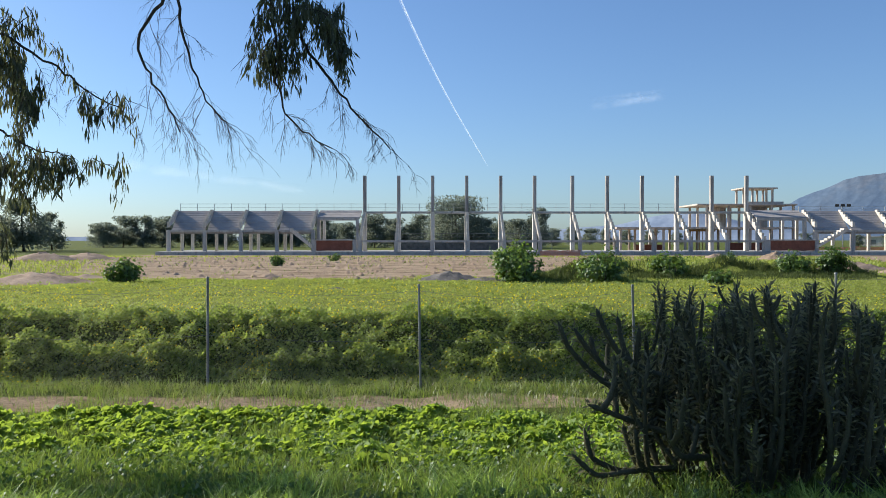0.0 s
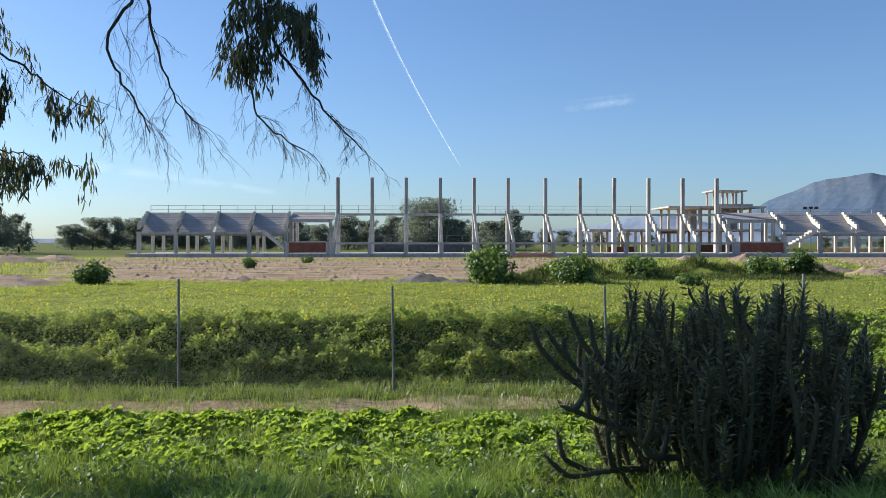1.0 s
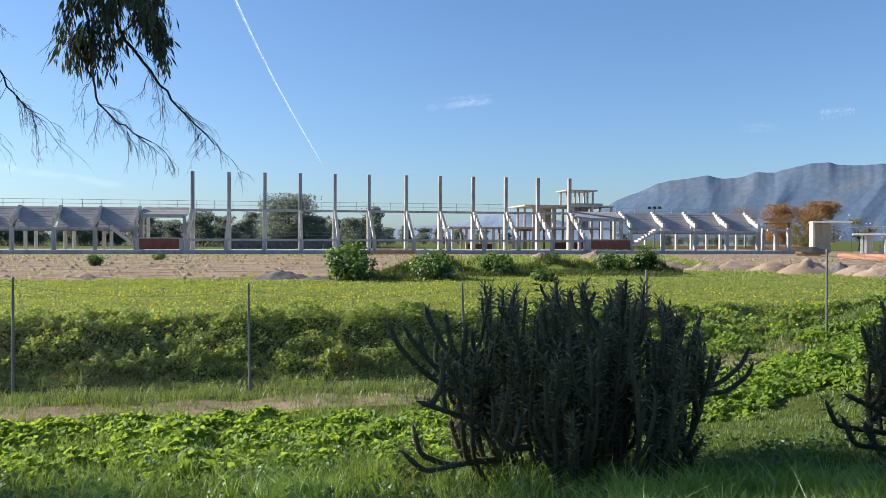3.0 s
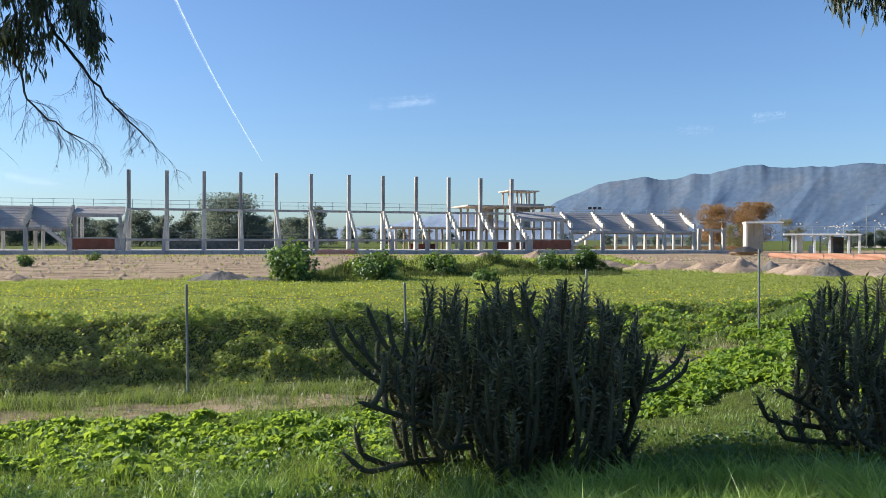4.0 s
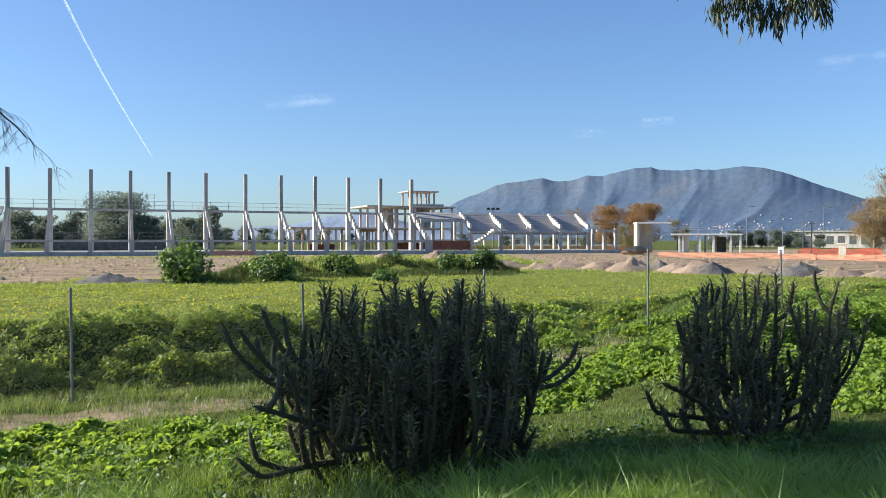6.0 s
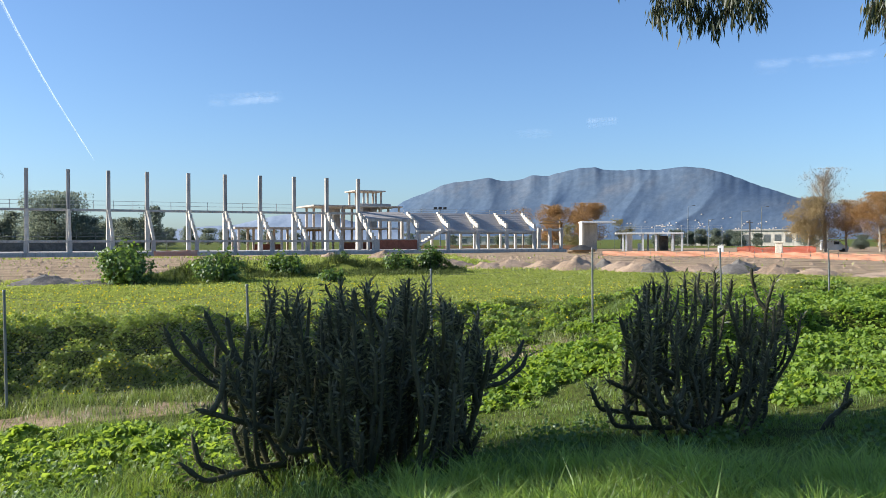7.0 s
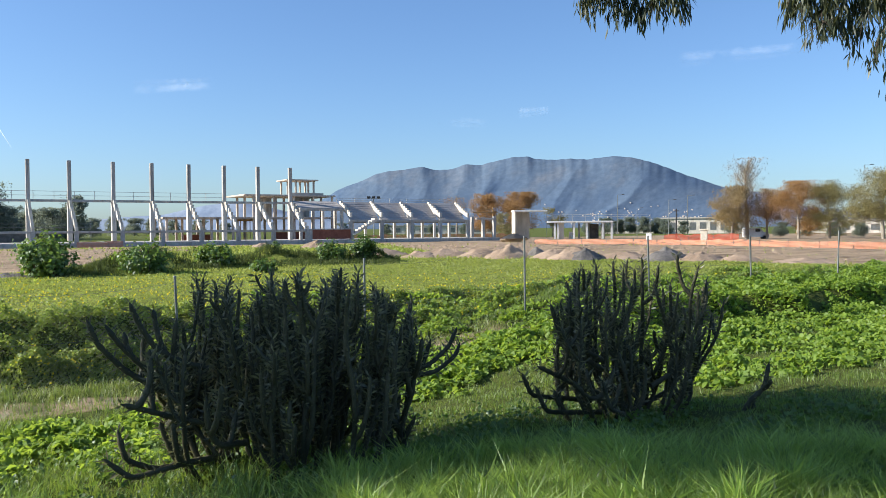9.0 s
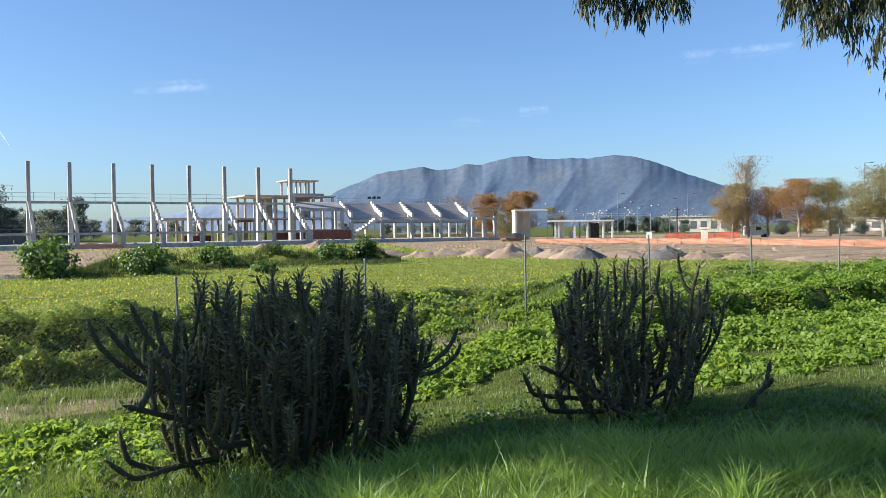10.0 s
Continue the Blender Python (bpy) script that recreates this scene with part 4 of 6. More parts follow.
def net_fence(pts, h, label, seed, material=ORANGE):
    """Sagging plastic safety net with stakes."""
    rng = np.random.default_rng(seed)
    P = []
    for (x0, y0), (x1, y1) in zip(pts[:-1], pts[1:]):
        n = int(math.hypot(x1 - x0, y1 - y0) / 0.8)
        P += [(x0 + (x1 - x0) * k / n, y0 + (y1 - y0) * k / n) for k in range(n)]
    P = np.array(P + [pts[-1]])
    n = len(P)
    g = ground_z(P[:, 0], P[:, 1])
    root = empty("safety_net", (P[0, 0], P[0, 1], float(g[0])), label, "net fence", "orange safety nets")
    inv = Matrix.Translation((-P[0, 0], -P[0, 1], -float(g[0])))
    top = h * (0.85 + 0.12 * np.abs(np.sin(np.arange(n) * 0.8)) + rng.normal(size=n) * 0.05)
    rows = []
    for k in range(8):
        u = k / 7
        off = 0.05 * np.sin(np.arange(n) * 1.3 + k)
        rows.append(np.stack([P[:, 0] + off, P[:, 1] + off, g + top * u], 1))
    pile = Pile()
    for k in range(7):
        a, b = rows[k], rows[k + 1]
        lo, hi = a * 0.92 + b * 0.08, a * 0.2 + b * 0.8
        v = np.concatenate([lo, hi])
        i = np.arange(n - 1)[:, None]
        pile.add(v, i + np.array([[0, 1, n + 1, n]]))
    me = pile.mesh("net")
    ob = put("net", me, material, root)
    ob.matrix_parent_inverse = inv
    for k in range(0, n, 4):
        s = put("stake", mesh_np("stake", *tube_np([(P[k, 0], P[k, 1], g[k] - 0.1), (P[k, 0], P[k, 1], g[k] + h * 1.1)], [0.03, 0.03], 5)), STEEL, root)
        s.matrix_parent_inverse = inv


net_fence([(58, 76), (62, 63), (62, 51), (60, 38), (63, 29)], 0.58, "long sagging orange plastic safety net on stakes", 1)
net_fence([(12.8, 107.5), (18.2, 108)], 0.8, "short sagging orange plastic safety net on stakes", 2)
net_fence([(92.5, 89.0), (96, 85), (99, 80.5)], 0.95, "red plastic mesh sagging between stakes on bare earth", 4, RED_PLASTIC)
net_fence([(56, 124), (74, 127), (92, 128)], 1.1, "orange safety net behind the grandstand", 3)


def yard_bits():
    p = placed(empty("concrete_pillar", (0, 0, 0), "short cream concrete pillar beside the safety net", "pillar"), bearing(48.7, 92, -0.4))
    box("shaft", (-0.35, -0.35, 0, 0.35, 0.35, 1.75), PALE_WALL, p, bevel=0.04)
    box("cap", (-0.5, -0.42, 1.754, 0.5, 0.42, 1.95), PALE_WALL, p, bevel=0.03)
    w = placed(empty("site_cabinet", (0, 0, 0), "small white site cabinet on bare earth", "cabinet"), bearing(45.1, 128, -0.4))
    box("body", (-0.42, -0.35, 0.1, 0.42, 0.35, 1.2), CAR_WHITE, w, bevel=0.04)
    box("plinth", (-0.38, -0.3, -0.05, 0.38, 0.3, 0.096), CONCRETE, w)
    d = placed(empty("utility_pole", (0, 0, 0), "dark wooden utility pole beyond the barriers", "pole"), bearing(46.9, 150, -0.4))
    put("pole", mesh_np("pole", *tube_np([(0, 0, -0.1), (0, 0, 2.5), (0, 0, 5.4)], [0.16, 0.14, 0.11], 8)), DARK_METAL, d)
    box("crossbar", (-0.5, -0.07, 4.9, 0.5, 0.07, 5.05), DARK_METAL, d)


yard_bits()


def van():
    v = placed(empty("van", (0, 0, 0), "small white van parked on bare earth", "van"), bearing(51.9, 142, -0.3, turn=12))
    bm = bmesh.new()
    prof = [(-1.9, 0.35), (-1.9, 1.7), (-1.75, 1.85), (0.5, 1.85), (1.05, 1.2), (1.85, 1.0), (1.95, 0.75), (1.95, 0.35)]
    f = bm.faces.new([bm.verts.new((x, -0.8, z)) for x, z in prof])
    r = bmesh.ops.extrude_face_region(bm, geom=[f])
    bmesh.ops.translate(bm, vec=(0, 1.6, 0), verts=[q for q in r["geom"] if isinstance(q, bmesh.types.BMVert)])
    bmesh.ops.recalc_face_normals(bm, faces=bm.faces)
    part("body", bm, CAR_WHITE, v)
    box("side_window", (-0.2, -0.815, 1.2, 0.55, -0.805, 1.68), GLASS_DARK, v)
    for x in (-1.2, 1.2):
        for y in (-0.72, 0.72):
            w = put("wheel", mesh_np("wheel", *tube_np([(x, y - 0.11, 0.3), (x, y - 0.1, 0.3), (x, y + 0.1, 0.3), (x, y + 0.11, 0.3)], [0.02, 0.3, 0.3, 0.02], 14)), DARK_METAL, v)


van()


def timber_pile():
    rng = np.random.default_rng(3)
    t = placed(empty("timber_pile", (0, 0, 0), "untidy stack of yellow boards under dark sheeting", "timber pile"), bearing(35.85, 118, -0.32))
    for k in range(14):
        x, z = rng.uniform(-1.8, 0.6), 0.14 * (k // 3)
        box("board", (x, rng.uniform(-0.8, -0.2), z, x + rng.uniform(1.4, 2.2), rng.uniform(0.2, 0.8), z + 0.12), TIMBER, t)
    lump("sheeting", 0.2, 0.0, 0.62, 1.9, 0.9, 0.75, DARK_METAL, 5, t)


def lump(name, x, y, z, rx, ry, h, material, seed, parent=None, n=26, label=""):
    """A loose heap: steep and uneven, with a skirt that runs out to the ground."""
    a = np.linspace(0, 2 * np.pi, n, endpoint=False)
    r = np.linspace(0, 1, 12)
    R, A = np.meshgrid(r, a, indexing="ij")
    wob = 1 + 0.16 * waves(np.cos(A) * 3 + seed, np.sin(A) * 3, 3.0, seed, 2)
    X, Y = rx * R * np.cos(A) * wob, ry * R * np.sin(A) * wob
    H = h * (np.clip(1 - R, 0, 1) ** 0.8 * 0.75 + 0.25 * np.cos(R * np.pi / 2)) + 0.2 * h * waves(X, Y, 0.8, seed + 3, 4) * (1 - R) ** 0.6
    v = np.stack([x + X, y + Y, z + H - 0.05], -1).reshape(-1, 3)
    m = len(r)
    i = np.arange(m - 1)[:, None] * n
    j = np.arange(n)[None, :]
    k = (j + 1) % n
    q = np.stack([i + j, i + k, i + n + k, i + n + j], -1).reshape(-1, 4)
    return put(name, mesh_np(name, v, q, True), material, parent, label)


timber_pile()


def heaps():
    """Spoil heaps and rubble along the edge of the field."""
    # last value 1: rubble material, also given to two dark grassy earth mounds
    rows = [(26.6, 72, 3.4, 1.0, 0), (29.4, 70, 2.0, 0.8, 0), (31.0, 72, 3.6, 0.9, 0), (33.6, 70, 2.2, 1.0, 0), (35.6, 68, 2.3, 1.25, 0),
            (37.6, 68, 1.1, 1.1, 1), (38.7, 66, 2.2, 1.0, 0), (40.2, 64, 2.7, 1.25, 0), (40.9, 63, 1.7, 1.15, 1), (43.6, 66, 3.0, 0.8, 0),
            (46.3, 63, 2.3, 1.1, 1), (48.6, 62, 2.4, 0.9, 0), (51.0, 62, 2.0, 0.7, 0), (55.0, 60, 3.4, 0.6, 0), (22.2, 84, 2.0, 0.9, 0),
            (18.5, 92, 1.5, 0.7, 0), (-26.2, 84, 3.5, 0.9, 0), (-23.5, 88, 3.2, 0.8, 0), (0.4, 36.5, 1.7, 0.5, 1), (3.0, 35.5, 1.2, 0.3, 1),
            (-12.0, 40, 0.7, 0.28, 0), (-7.5, 30, 1.1, 0.16, 1), (-26.5, 38, 2.6, 0.55, 0), (-23.6, 41, 1.6, 0.3, 0)]
    for k, (az, d, r, h, dark) in enumerate(rows):
        a = radians(az)
        if az > 25:
            d, r, h = d * 0.72, r * 0.78, h * 0.66
        x, y = math.sin(a) * d, math.cos(a) * d
        ob = lump("dark_mound" if dark else "earth_mound", 0, 0, 0, r, r * 0.75, h, RUBBLE if dark else EARTH, 60 + k)
        ob.location = (x, y, float(ground_z(x, y)) - 0.05)
        tagged(ob, "dark heap of broken rubble or dug earth" if dark else "pale heap of dug earth at the field's edge", "heap", "spoil heaps")


heaps()


def lamp_post(az, d, h, heads, label):
    l = placed(empty("street_lamp", (0, 0, 0), label, "lamp", "lamps beyond the yard"), bearing(az, d, -0.4))
    put("pole", mesh_np("pole", *tube_np([(0, 0, 0), (0, 0, h * 0.5), (0, 0, h)], [0.14, 0.11, 0.07], 8)), STEEL, l)
    for k in range(heads):
        x = (k - (heads - 1) / 2) * 1.1
        if heads > 1:
            box("lamp_head", (x - 0.4, -0.15, h, x + 0.4, 0.15, h + 0.5), DARK_METAL, l, bevel=0.04)
        else:
            box("lamp_arm", (0, -0.04, h - 0.08, 1.6, 0.04, h), STEEL, l)
            box("lamp_head", (1.2, -0.12, h - 0.02, 2.0, 0.12, h + 0.12), DARK_METAL, l, bevel=0.03)
    if heads > 1:
        box("cross_arm", (-1.6, -0.06, h - 0.1, 1.6, 0.06, h - 0.002), STEEL, l)


lamp_post(26.1, 190, 9.2, 3, "tall pole with three floodlights")
for az, d, h in ((43.0, 240, 11.5), (46.4, 230, 9.5), (47.6, 240, 11.0), (58.2, 210, 16.0), (44.3, 300, 9.0), (49.6, 290, 12.0)):
    lamp_post(az, d, h, 1, "tall grey street lamp with one arm")


# haze put into the colours: greyed walls, low-contrast steel for windows
def long_building(az, d, w, dep, h, label, bays, mat=CONCRETE_PALE):
    b = placed(empty("low_building", (0, 0, 0), label, "building"), bearing(az, d, -0.4))
    box("wall", (-w / 2, 0, 0, w / 2, dep, h), mat, b)
    box("roof", (-w / 2 - 0.4, -0.4, h + 0.004, w / 2 + 0.4, dep + 0.4, h + 0.35), CONCRETE, b)
    for k in range(bays):
        x = -w / 2 + (k + 0.5) * w / bays
        win = box("window", (x - 0.3 * w / bays, -0.06, h * 0.25, x + 0.3 * w / bays, -0.004, h * 0.75), STEEL, b)


long_building(48.6, 255, 26, 12, 4.6, "long low white building beyond the yard", 9)
long_building(44.6, 270, 26, 8, 2.4, "long white wall-like building behind trees", 6)
long_building(57.2, 260, 26, 10, 3.6, "low white building behind trees", 7)
long_building(31.0, 300, 40, 8, 3.0, "long white building behind the stand", 8)


# ---------------------------------------------------------------- trees
def tree_mesh(h, w, leafmat, n, seed, leaf=0.3, clear=0.25, barkmat=BARK_PALE, clusters=40, gap=0.5, bare_limbs=0):
    """Trunk with limbs, and a crown of leaves in uneven clusters along the limbs."""
    rng = np.random.default_rng(seed)
    if leaf < 0.4:
        leaf, n = leaf * 0.62, int(n * 1.9)
    wood, centres = Pile(), []
    bend = rng.normal(size=2) * 0.04 * h
    tr = np.array([(0, 0, -0.3), (bend[0] * 0.3, bend[1] * 0.3, h * 0.3), (bend[0], bend[1], h * 0.62), (bend[0] * 1.2, bend[1] * 1.2, h * 0.9)])
    wood.add(*tube_np(tr, np.array([0.026, 0.02, 0.012, 0.003]) * h, 7))
    for k in range(max(6, clusters // 3)):
        z = h * rng.uniform(clear, 0.75)
        a = rng.uniform(0, 2 * np.pi)
        base = np.array([np.interp(z, tr[:, 2], tr[:, 0]), np.interp(z, tr[:, 2], tr[:, 1]), z])
        rise = (z / h - clear) / (1 - clear)
        reach = w / 2 * rng.uniform(0.55, 1.0) * math.sqrt(max(0.15, 1 - (rise * 1.3 - 0.35) ** 2))
        tip = base + np.array([math.cos(a) * reach, math.sin(a) * reach, h * rng.uniform(0.06, 0.24)])
        mid = (base + tip) / 2 + (0, 0, -0.02 * h)
        wood.add(*tube_np([base, mid, tip], [0.008 * h, 0.005 * h, 0.0015 * h], 5))
        for u in (0.55, 0.8, 1.0):
            centres.append(base + (tip - base) * u + rng.normal(size=3) * 0.05 * h)
    for _ in range(bare_limbs):
        z, a = h * rng.uniform(0.4, 0.85), rng.uniform(0, 2 * np.pi)
        base = np.array([np.interp(z, tr[:, 2], tr[:, 0]), np.interp(z, tr[:, 2], tr[:, 1]), z])
        tip = base + np.array([math.cos(a) * w * rng.uniform(0.08, 0.32), math.sin(a) * w * rng.uniform(0.08, 0.32), h * rng.uniform(0.1, 0.25)])
        tip[2] = min(tip[2], h)
        wood.add(*tube_np([base, (base + tip) / 2 + rng.normal(size=3) * 0.02 * h, tip], [0.006 * h, 0.004 * h, 0.0012 * h], 5))
        for _ in range(4):
            c = base + (tip - base) * rng.uniform(0.4, 0.95)
            e = c + rng.normal(size=3) * 0.035 * h + (0, 0, 0.05 * h)
            wood.add(*tube_np([c, (c + e) / 2 + rng.normal(size=3) * 0.008 * h, e], [0.0026 * h, 0.002 * h, 0.001 * h], 4))
    for _ in range(clusters // 4):
        centres.append(np.array([bend[0], bend[1], h * rng.uniform(0.72, 0.95)]) + rng.normal(size=3) * (w * 0.14, w * 0.14, 0.02 * h))
    if clear < 0.1:
        for _ in range(clusters // 2):
            a, q = rng.uniform(0, 2 * np.pi), rng.uniform(0.3, 1.0) * w * 0.45
            centres.append(np.array([math.cos(a) * q, math.sin(a) * q, h * rng.uniform(0.1, 0.4)]))
    c = np.array(centres)
    keep = rng.choice(len(c), max(4, int(len(c) * (1 - 0.25 * gap))), replace=False)
    c = c[keep]
    idx = rng.integers(0, len(c), n)
    sc = rng.uniform(0.04, 0.125, len(c))[idx][:, None] * (w + h) / 2
    pos = c[idx] + np.clip(rng.normal(size=(n, 3)), -1.7, 1.7) * sc * (1, 1, 0.75)
    pos[:, 2] = np.clip(pos[:, 2], h * clear * 0.5, h)
    v, f = leaves_np(pos, rng.normal(size=(n, 3)), rng.normal(size=(n, 3)), rng.uniform(0.7, 1.3, n) * leaf, rng.uniform(0.45, 0.8, n) * leaf, 0.2)
    return wood.mesh("trunk", True), mesh_np("crown", v, f), barkmat, leafmat


def plant_tree(name, x, y, made, label, category="tree", group="", z=None):
    wood, crown, barkmat, leafmat = made
    root = empty(name, (x, y, float(ground_z(x, y)) if z is None else z), label, category, group)
    put("trunk", wood, barkmat, root)
    put("crown", crown, leafmat, root)
    return root


def on(az, d):
    return math.sin(radians(az)) * d, math.cos(radians(az)) * d


def woods():
    rng = np.random.default_rng(17)
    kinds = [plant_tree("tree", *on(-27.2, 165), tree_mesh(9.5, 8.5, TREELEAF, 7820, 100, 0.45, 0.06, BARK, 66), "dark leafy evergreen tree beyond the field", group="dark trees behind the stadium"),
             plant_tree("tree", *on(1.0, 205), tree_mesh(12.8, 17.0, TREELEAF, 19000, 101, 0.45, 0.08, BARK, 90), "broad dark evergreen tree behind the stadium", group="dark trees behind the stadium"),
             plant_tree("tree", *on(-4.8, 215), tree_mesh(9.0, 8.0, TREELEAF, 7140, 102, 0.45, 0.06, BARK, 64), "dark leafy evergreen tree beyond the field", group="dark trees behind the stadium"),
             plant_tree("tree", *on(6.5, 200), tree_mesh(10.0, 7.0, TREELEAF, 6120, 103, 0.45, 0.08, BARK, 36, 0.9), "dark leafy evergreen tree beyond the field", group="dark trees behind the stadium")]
    spots = [(-30.5, 160, 1.05, 0), (-28.9, 172, 0.8, 2), (-25.6, 180, 0.75, 3), (-22.6, 235, 0.8, 2), (-21.4, 240, 0.95, 0), (-20.2, 238, 0.9, 3), (-19.0, 242, 1.0, 2),
             (-17.6, 245, 0.9, 0), (-16.2, 240, 0.85, 2), (-14.8, 245, 0.9, 3), (-13.2, 246, 0.8, 0), (-11.6, 240, 0.85, 2), (-10.2, 238, 0.8, 3),
             (-8.4, 225, 0.85, 0), (-6.7, 230, 0.8, 2), (-3.2, 220, 0.8, 0), (-1.7, 218, 0.9, 3), (2.7, 208, 0.78, 0), (4.2, 220, 0.8, 2), (5.4, 212, 0.85, 0),
             (-0.6, 230, 0.85, 2), (7.7, 260, 0.6, 2), (9.0, 330, 0.8, 2), (10.2, 340, 0.75, 0), (11.3, 345, 0.7, 3), (12.6, 350, 0.7, 2), (14.2, 360, 0.7, 0), (16.0, 350, 0.6, 2),
             (-9.3, 250, 0.7, 2), (-7.6, 245, 0.75, 0), (-5.6, 250, 0.7, 3), (-3.9, 240, 0.75, 2), (-2.4, 236, 0.72, 0), (0.4, 240, 0.8, 2), (1.9, 236, 0.8, 0), (3.4, 238, 0.75, 2), (4.9, 242, 0.7, 0), (6.1, 235, 0.7, 2), (-12.4, 236, 0.7, 2), (-15.5, 238, 0.75, 0), (24.0, 300, 0.45, 0), (27.0, 290, 0.4, 2), (42.3, 250, 0.5, 0), (43.1, 252, 0.52, 2), (43.9, 255, 0.5, 0), (44.7, 252, 0.55, 2), (45.5, 255, 0.5, 3), (46.2, 243, 0.45, 0), (50.5, 235, 0.5, 2), (53.4, 175, 0.3, 0), (54.9, 178, 0.32, 2), (56.6, 176, 0.3, 0), (58.0, 170, 0.33, 2), (47.4, 238, 0.4, 0), (41.0, 230, 0.4, 2), (28.6, 280, 0.4, 0), (30.2, 285, 0.42, 2), (32.5, 240, 0.35, 0)]
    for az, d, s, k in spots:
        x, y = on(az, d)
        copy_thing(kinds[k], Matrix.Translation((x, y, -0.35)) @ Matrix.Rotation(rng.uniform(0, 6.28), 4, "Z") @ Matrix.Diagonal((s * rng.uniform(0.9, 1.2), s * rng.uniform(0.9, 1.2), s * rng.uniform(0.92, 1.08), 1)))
    g = "autumn trees by the yard"
    plant_tree("tree", *on(31.9, 185), tree_mesh(9.4, 6.0, AUTUMN, 700, 110, 0.34, 0.4, BARK_PALE, 30, 0.8, 16), "half-bare autumn tree with reddish leaves", group=g)
    plant_tree("tree", *on(33.9, 180), tree_mesh(9.6, 7.4, AUTUMN, 9000, 111, 0.34, 0.12, BARK_PALE, 66), "autumn tree with orange-brown leaves", group=g)
    plant_tree("tree", *on(36.5, 178), tree_mesh(9.8, 8.6, AUTUMN, 10500, 112, 0.34, 0.1, BARK_PALE, 66), "autumn tree with orange-brown leaves", group=g)
    plant_tree("tree", *on(38.6, 185), tree_mesh(6.6, 5.0, OLIVE, 2200, 113, 0.32, 0.15, BARK_PALE, 30), "small olive-brown tree by the canopy", group=g)
    plant_tree("tree", *on(35.2, 172), tree_mesh(5.6, 4.6, OLIVE, 2200, 119, 0.32, 0.08, BARK_PALE, 30), "small olive-brown tree by the canopy", group=g)
    plant_tree("tree", *on(51.4, 140), tree_mesh(12.8, 6.4, RUSSET, 1500, 114, 0.3, 0.3, BARK_PALE, 66, 0.9, 34), "tall thin-leaved tree with pale upper branches", group=g)
    plant_tree("tree", *on(50.4, 138), tree_mesh(8.4, 7.2, RUSSET, 8250, 115, 0.3, 0.1, BARK_PALE, 60), "olive-brown leafy tree at the yard's edge", group=g)
    plant_tree("tree", *on(52.6, 140), tree_mesh(7.9, 6.0, AUTUMN, 3900, 116, 0.3, 0.15, BARK_PALE, 60), "autumn tree with orange-brown leaves", group=g)
    plant_tree("tree", *on(54.5, 136), tree_mesh(8.8, 7.0, AUTUMN, 9750, 117, 0.3, 0.12, BARK_PALE, 66), "autumn tree with orange-brown leaves", group=g)
    plant_tree("tree", *on(56.3, 137), tree_mesh(8.7, 6.4, OLIVE, 8250, 118, 0.3, 0.12, BARK_PALE, 66), "olive-brown leafy tree at the yard's edge", group=g)
    plant_tree("tree", *on(59.3, 125), tree_mesh(9.8, 8.4, OLIVE, 11250, 120, 0.3, 0.12, BARK_PALE, 66), "olive-green leafy tree at the yard's edge", group=g)
    plant_tree("tree", *on(62.3, 130), tree_mesh(9.4, 8.4, OLIVE, 6000, 121, 0.3, 0.12, BARK_PALE, 66), "olive-green leafy tree at the yard's edge", group=g)


woods()


def shrub(x, y, h, w, n, seed, label):
    """A low bush of broad leaves on many stems that fork from the ground."""
    rng = np.random.default_rng(seed)
    root = empty("shrub", (x, y, float(ground_z(x, y))), label, "shrub", "green shrubs on the field")
    wood = Pile()
    P, N = [], []
    for k in range(34):
        a, q = rng.uniform(0, 2 * np.pi), math.sqrt(rng.uniform(0, 1))
        tip = np.array([math.cos(a) * q * w / 2, math.sin(a) * q * w / 2, h * (1 - 0.5 * q * q) * rng.uniform(0.75, 1.05)])
        base = tip * (0.5, 0.5, 0) + (0, 0, -0.05)
        wood.add(*tube_np([base, (base + tip) / 2 + (tip[0] * 0.12, tip[1] * 0.12, 0), tip], [0.02, 0.014, 0.005], 4))
        m = n // 34
        u = rng.beta(1.35, 0.9, m)[:, None]
        P.append(base + (tip - base) * u + rng.normal(size=(m, 3)) * 0.075 * w)
        N.append(unit(tip - (0, 0, h * 0.3)) + rng.normal(size=(m, 3)) * 0.55 + (0, 0, 0.4))
    P, N = np.concatenate(P), np.concatenate(N)
    P[:, 2] = np.clip(P[:, 2], 0.03, None)
    v, f = round_leaves_np(P, N, rng.uniform(0.10, 0.19, len(P)), rng)
    put("stem_cluster", wood.mesh("stem_cluster"), BARK, root)
    put("foliage", mesh_np("foliage", v, f), SHRUBLEAF, root)


for k, (az, d, h, w, n) in enumerate(((5.2, 35, 1.85, 2.35, 2600), (11.0, 36, 1.3, 2.2, 2000), (15.5, 40, 1.25, 1.8, 1500), (23.2, 43, 1.05, 1.6, 1000),
                                      (25.5, 44, 1.35, 1.4, 1200), (-21.4, 37, 1.1, 1.5, 1200), (-11.5, 58, 0.85, 1.1, 500), (-7.6, 76, 0.7, 1.3, 300),
                                      (19.4, 80, 0.9, 1.3, 400), (18.6, 34.5, 0.6, 1.2, 400))):
    shrub(*on(az, d), h, w, n, 200 + k, "rounded bright green shrub with broad leaves")


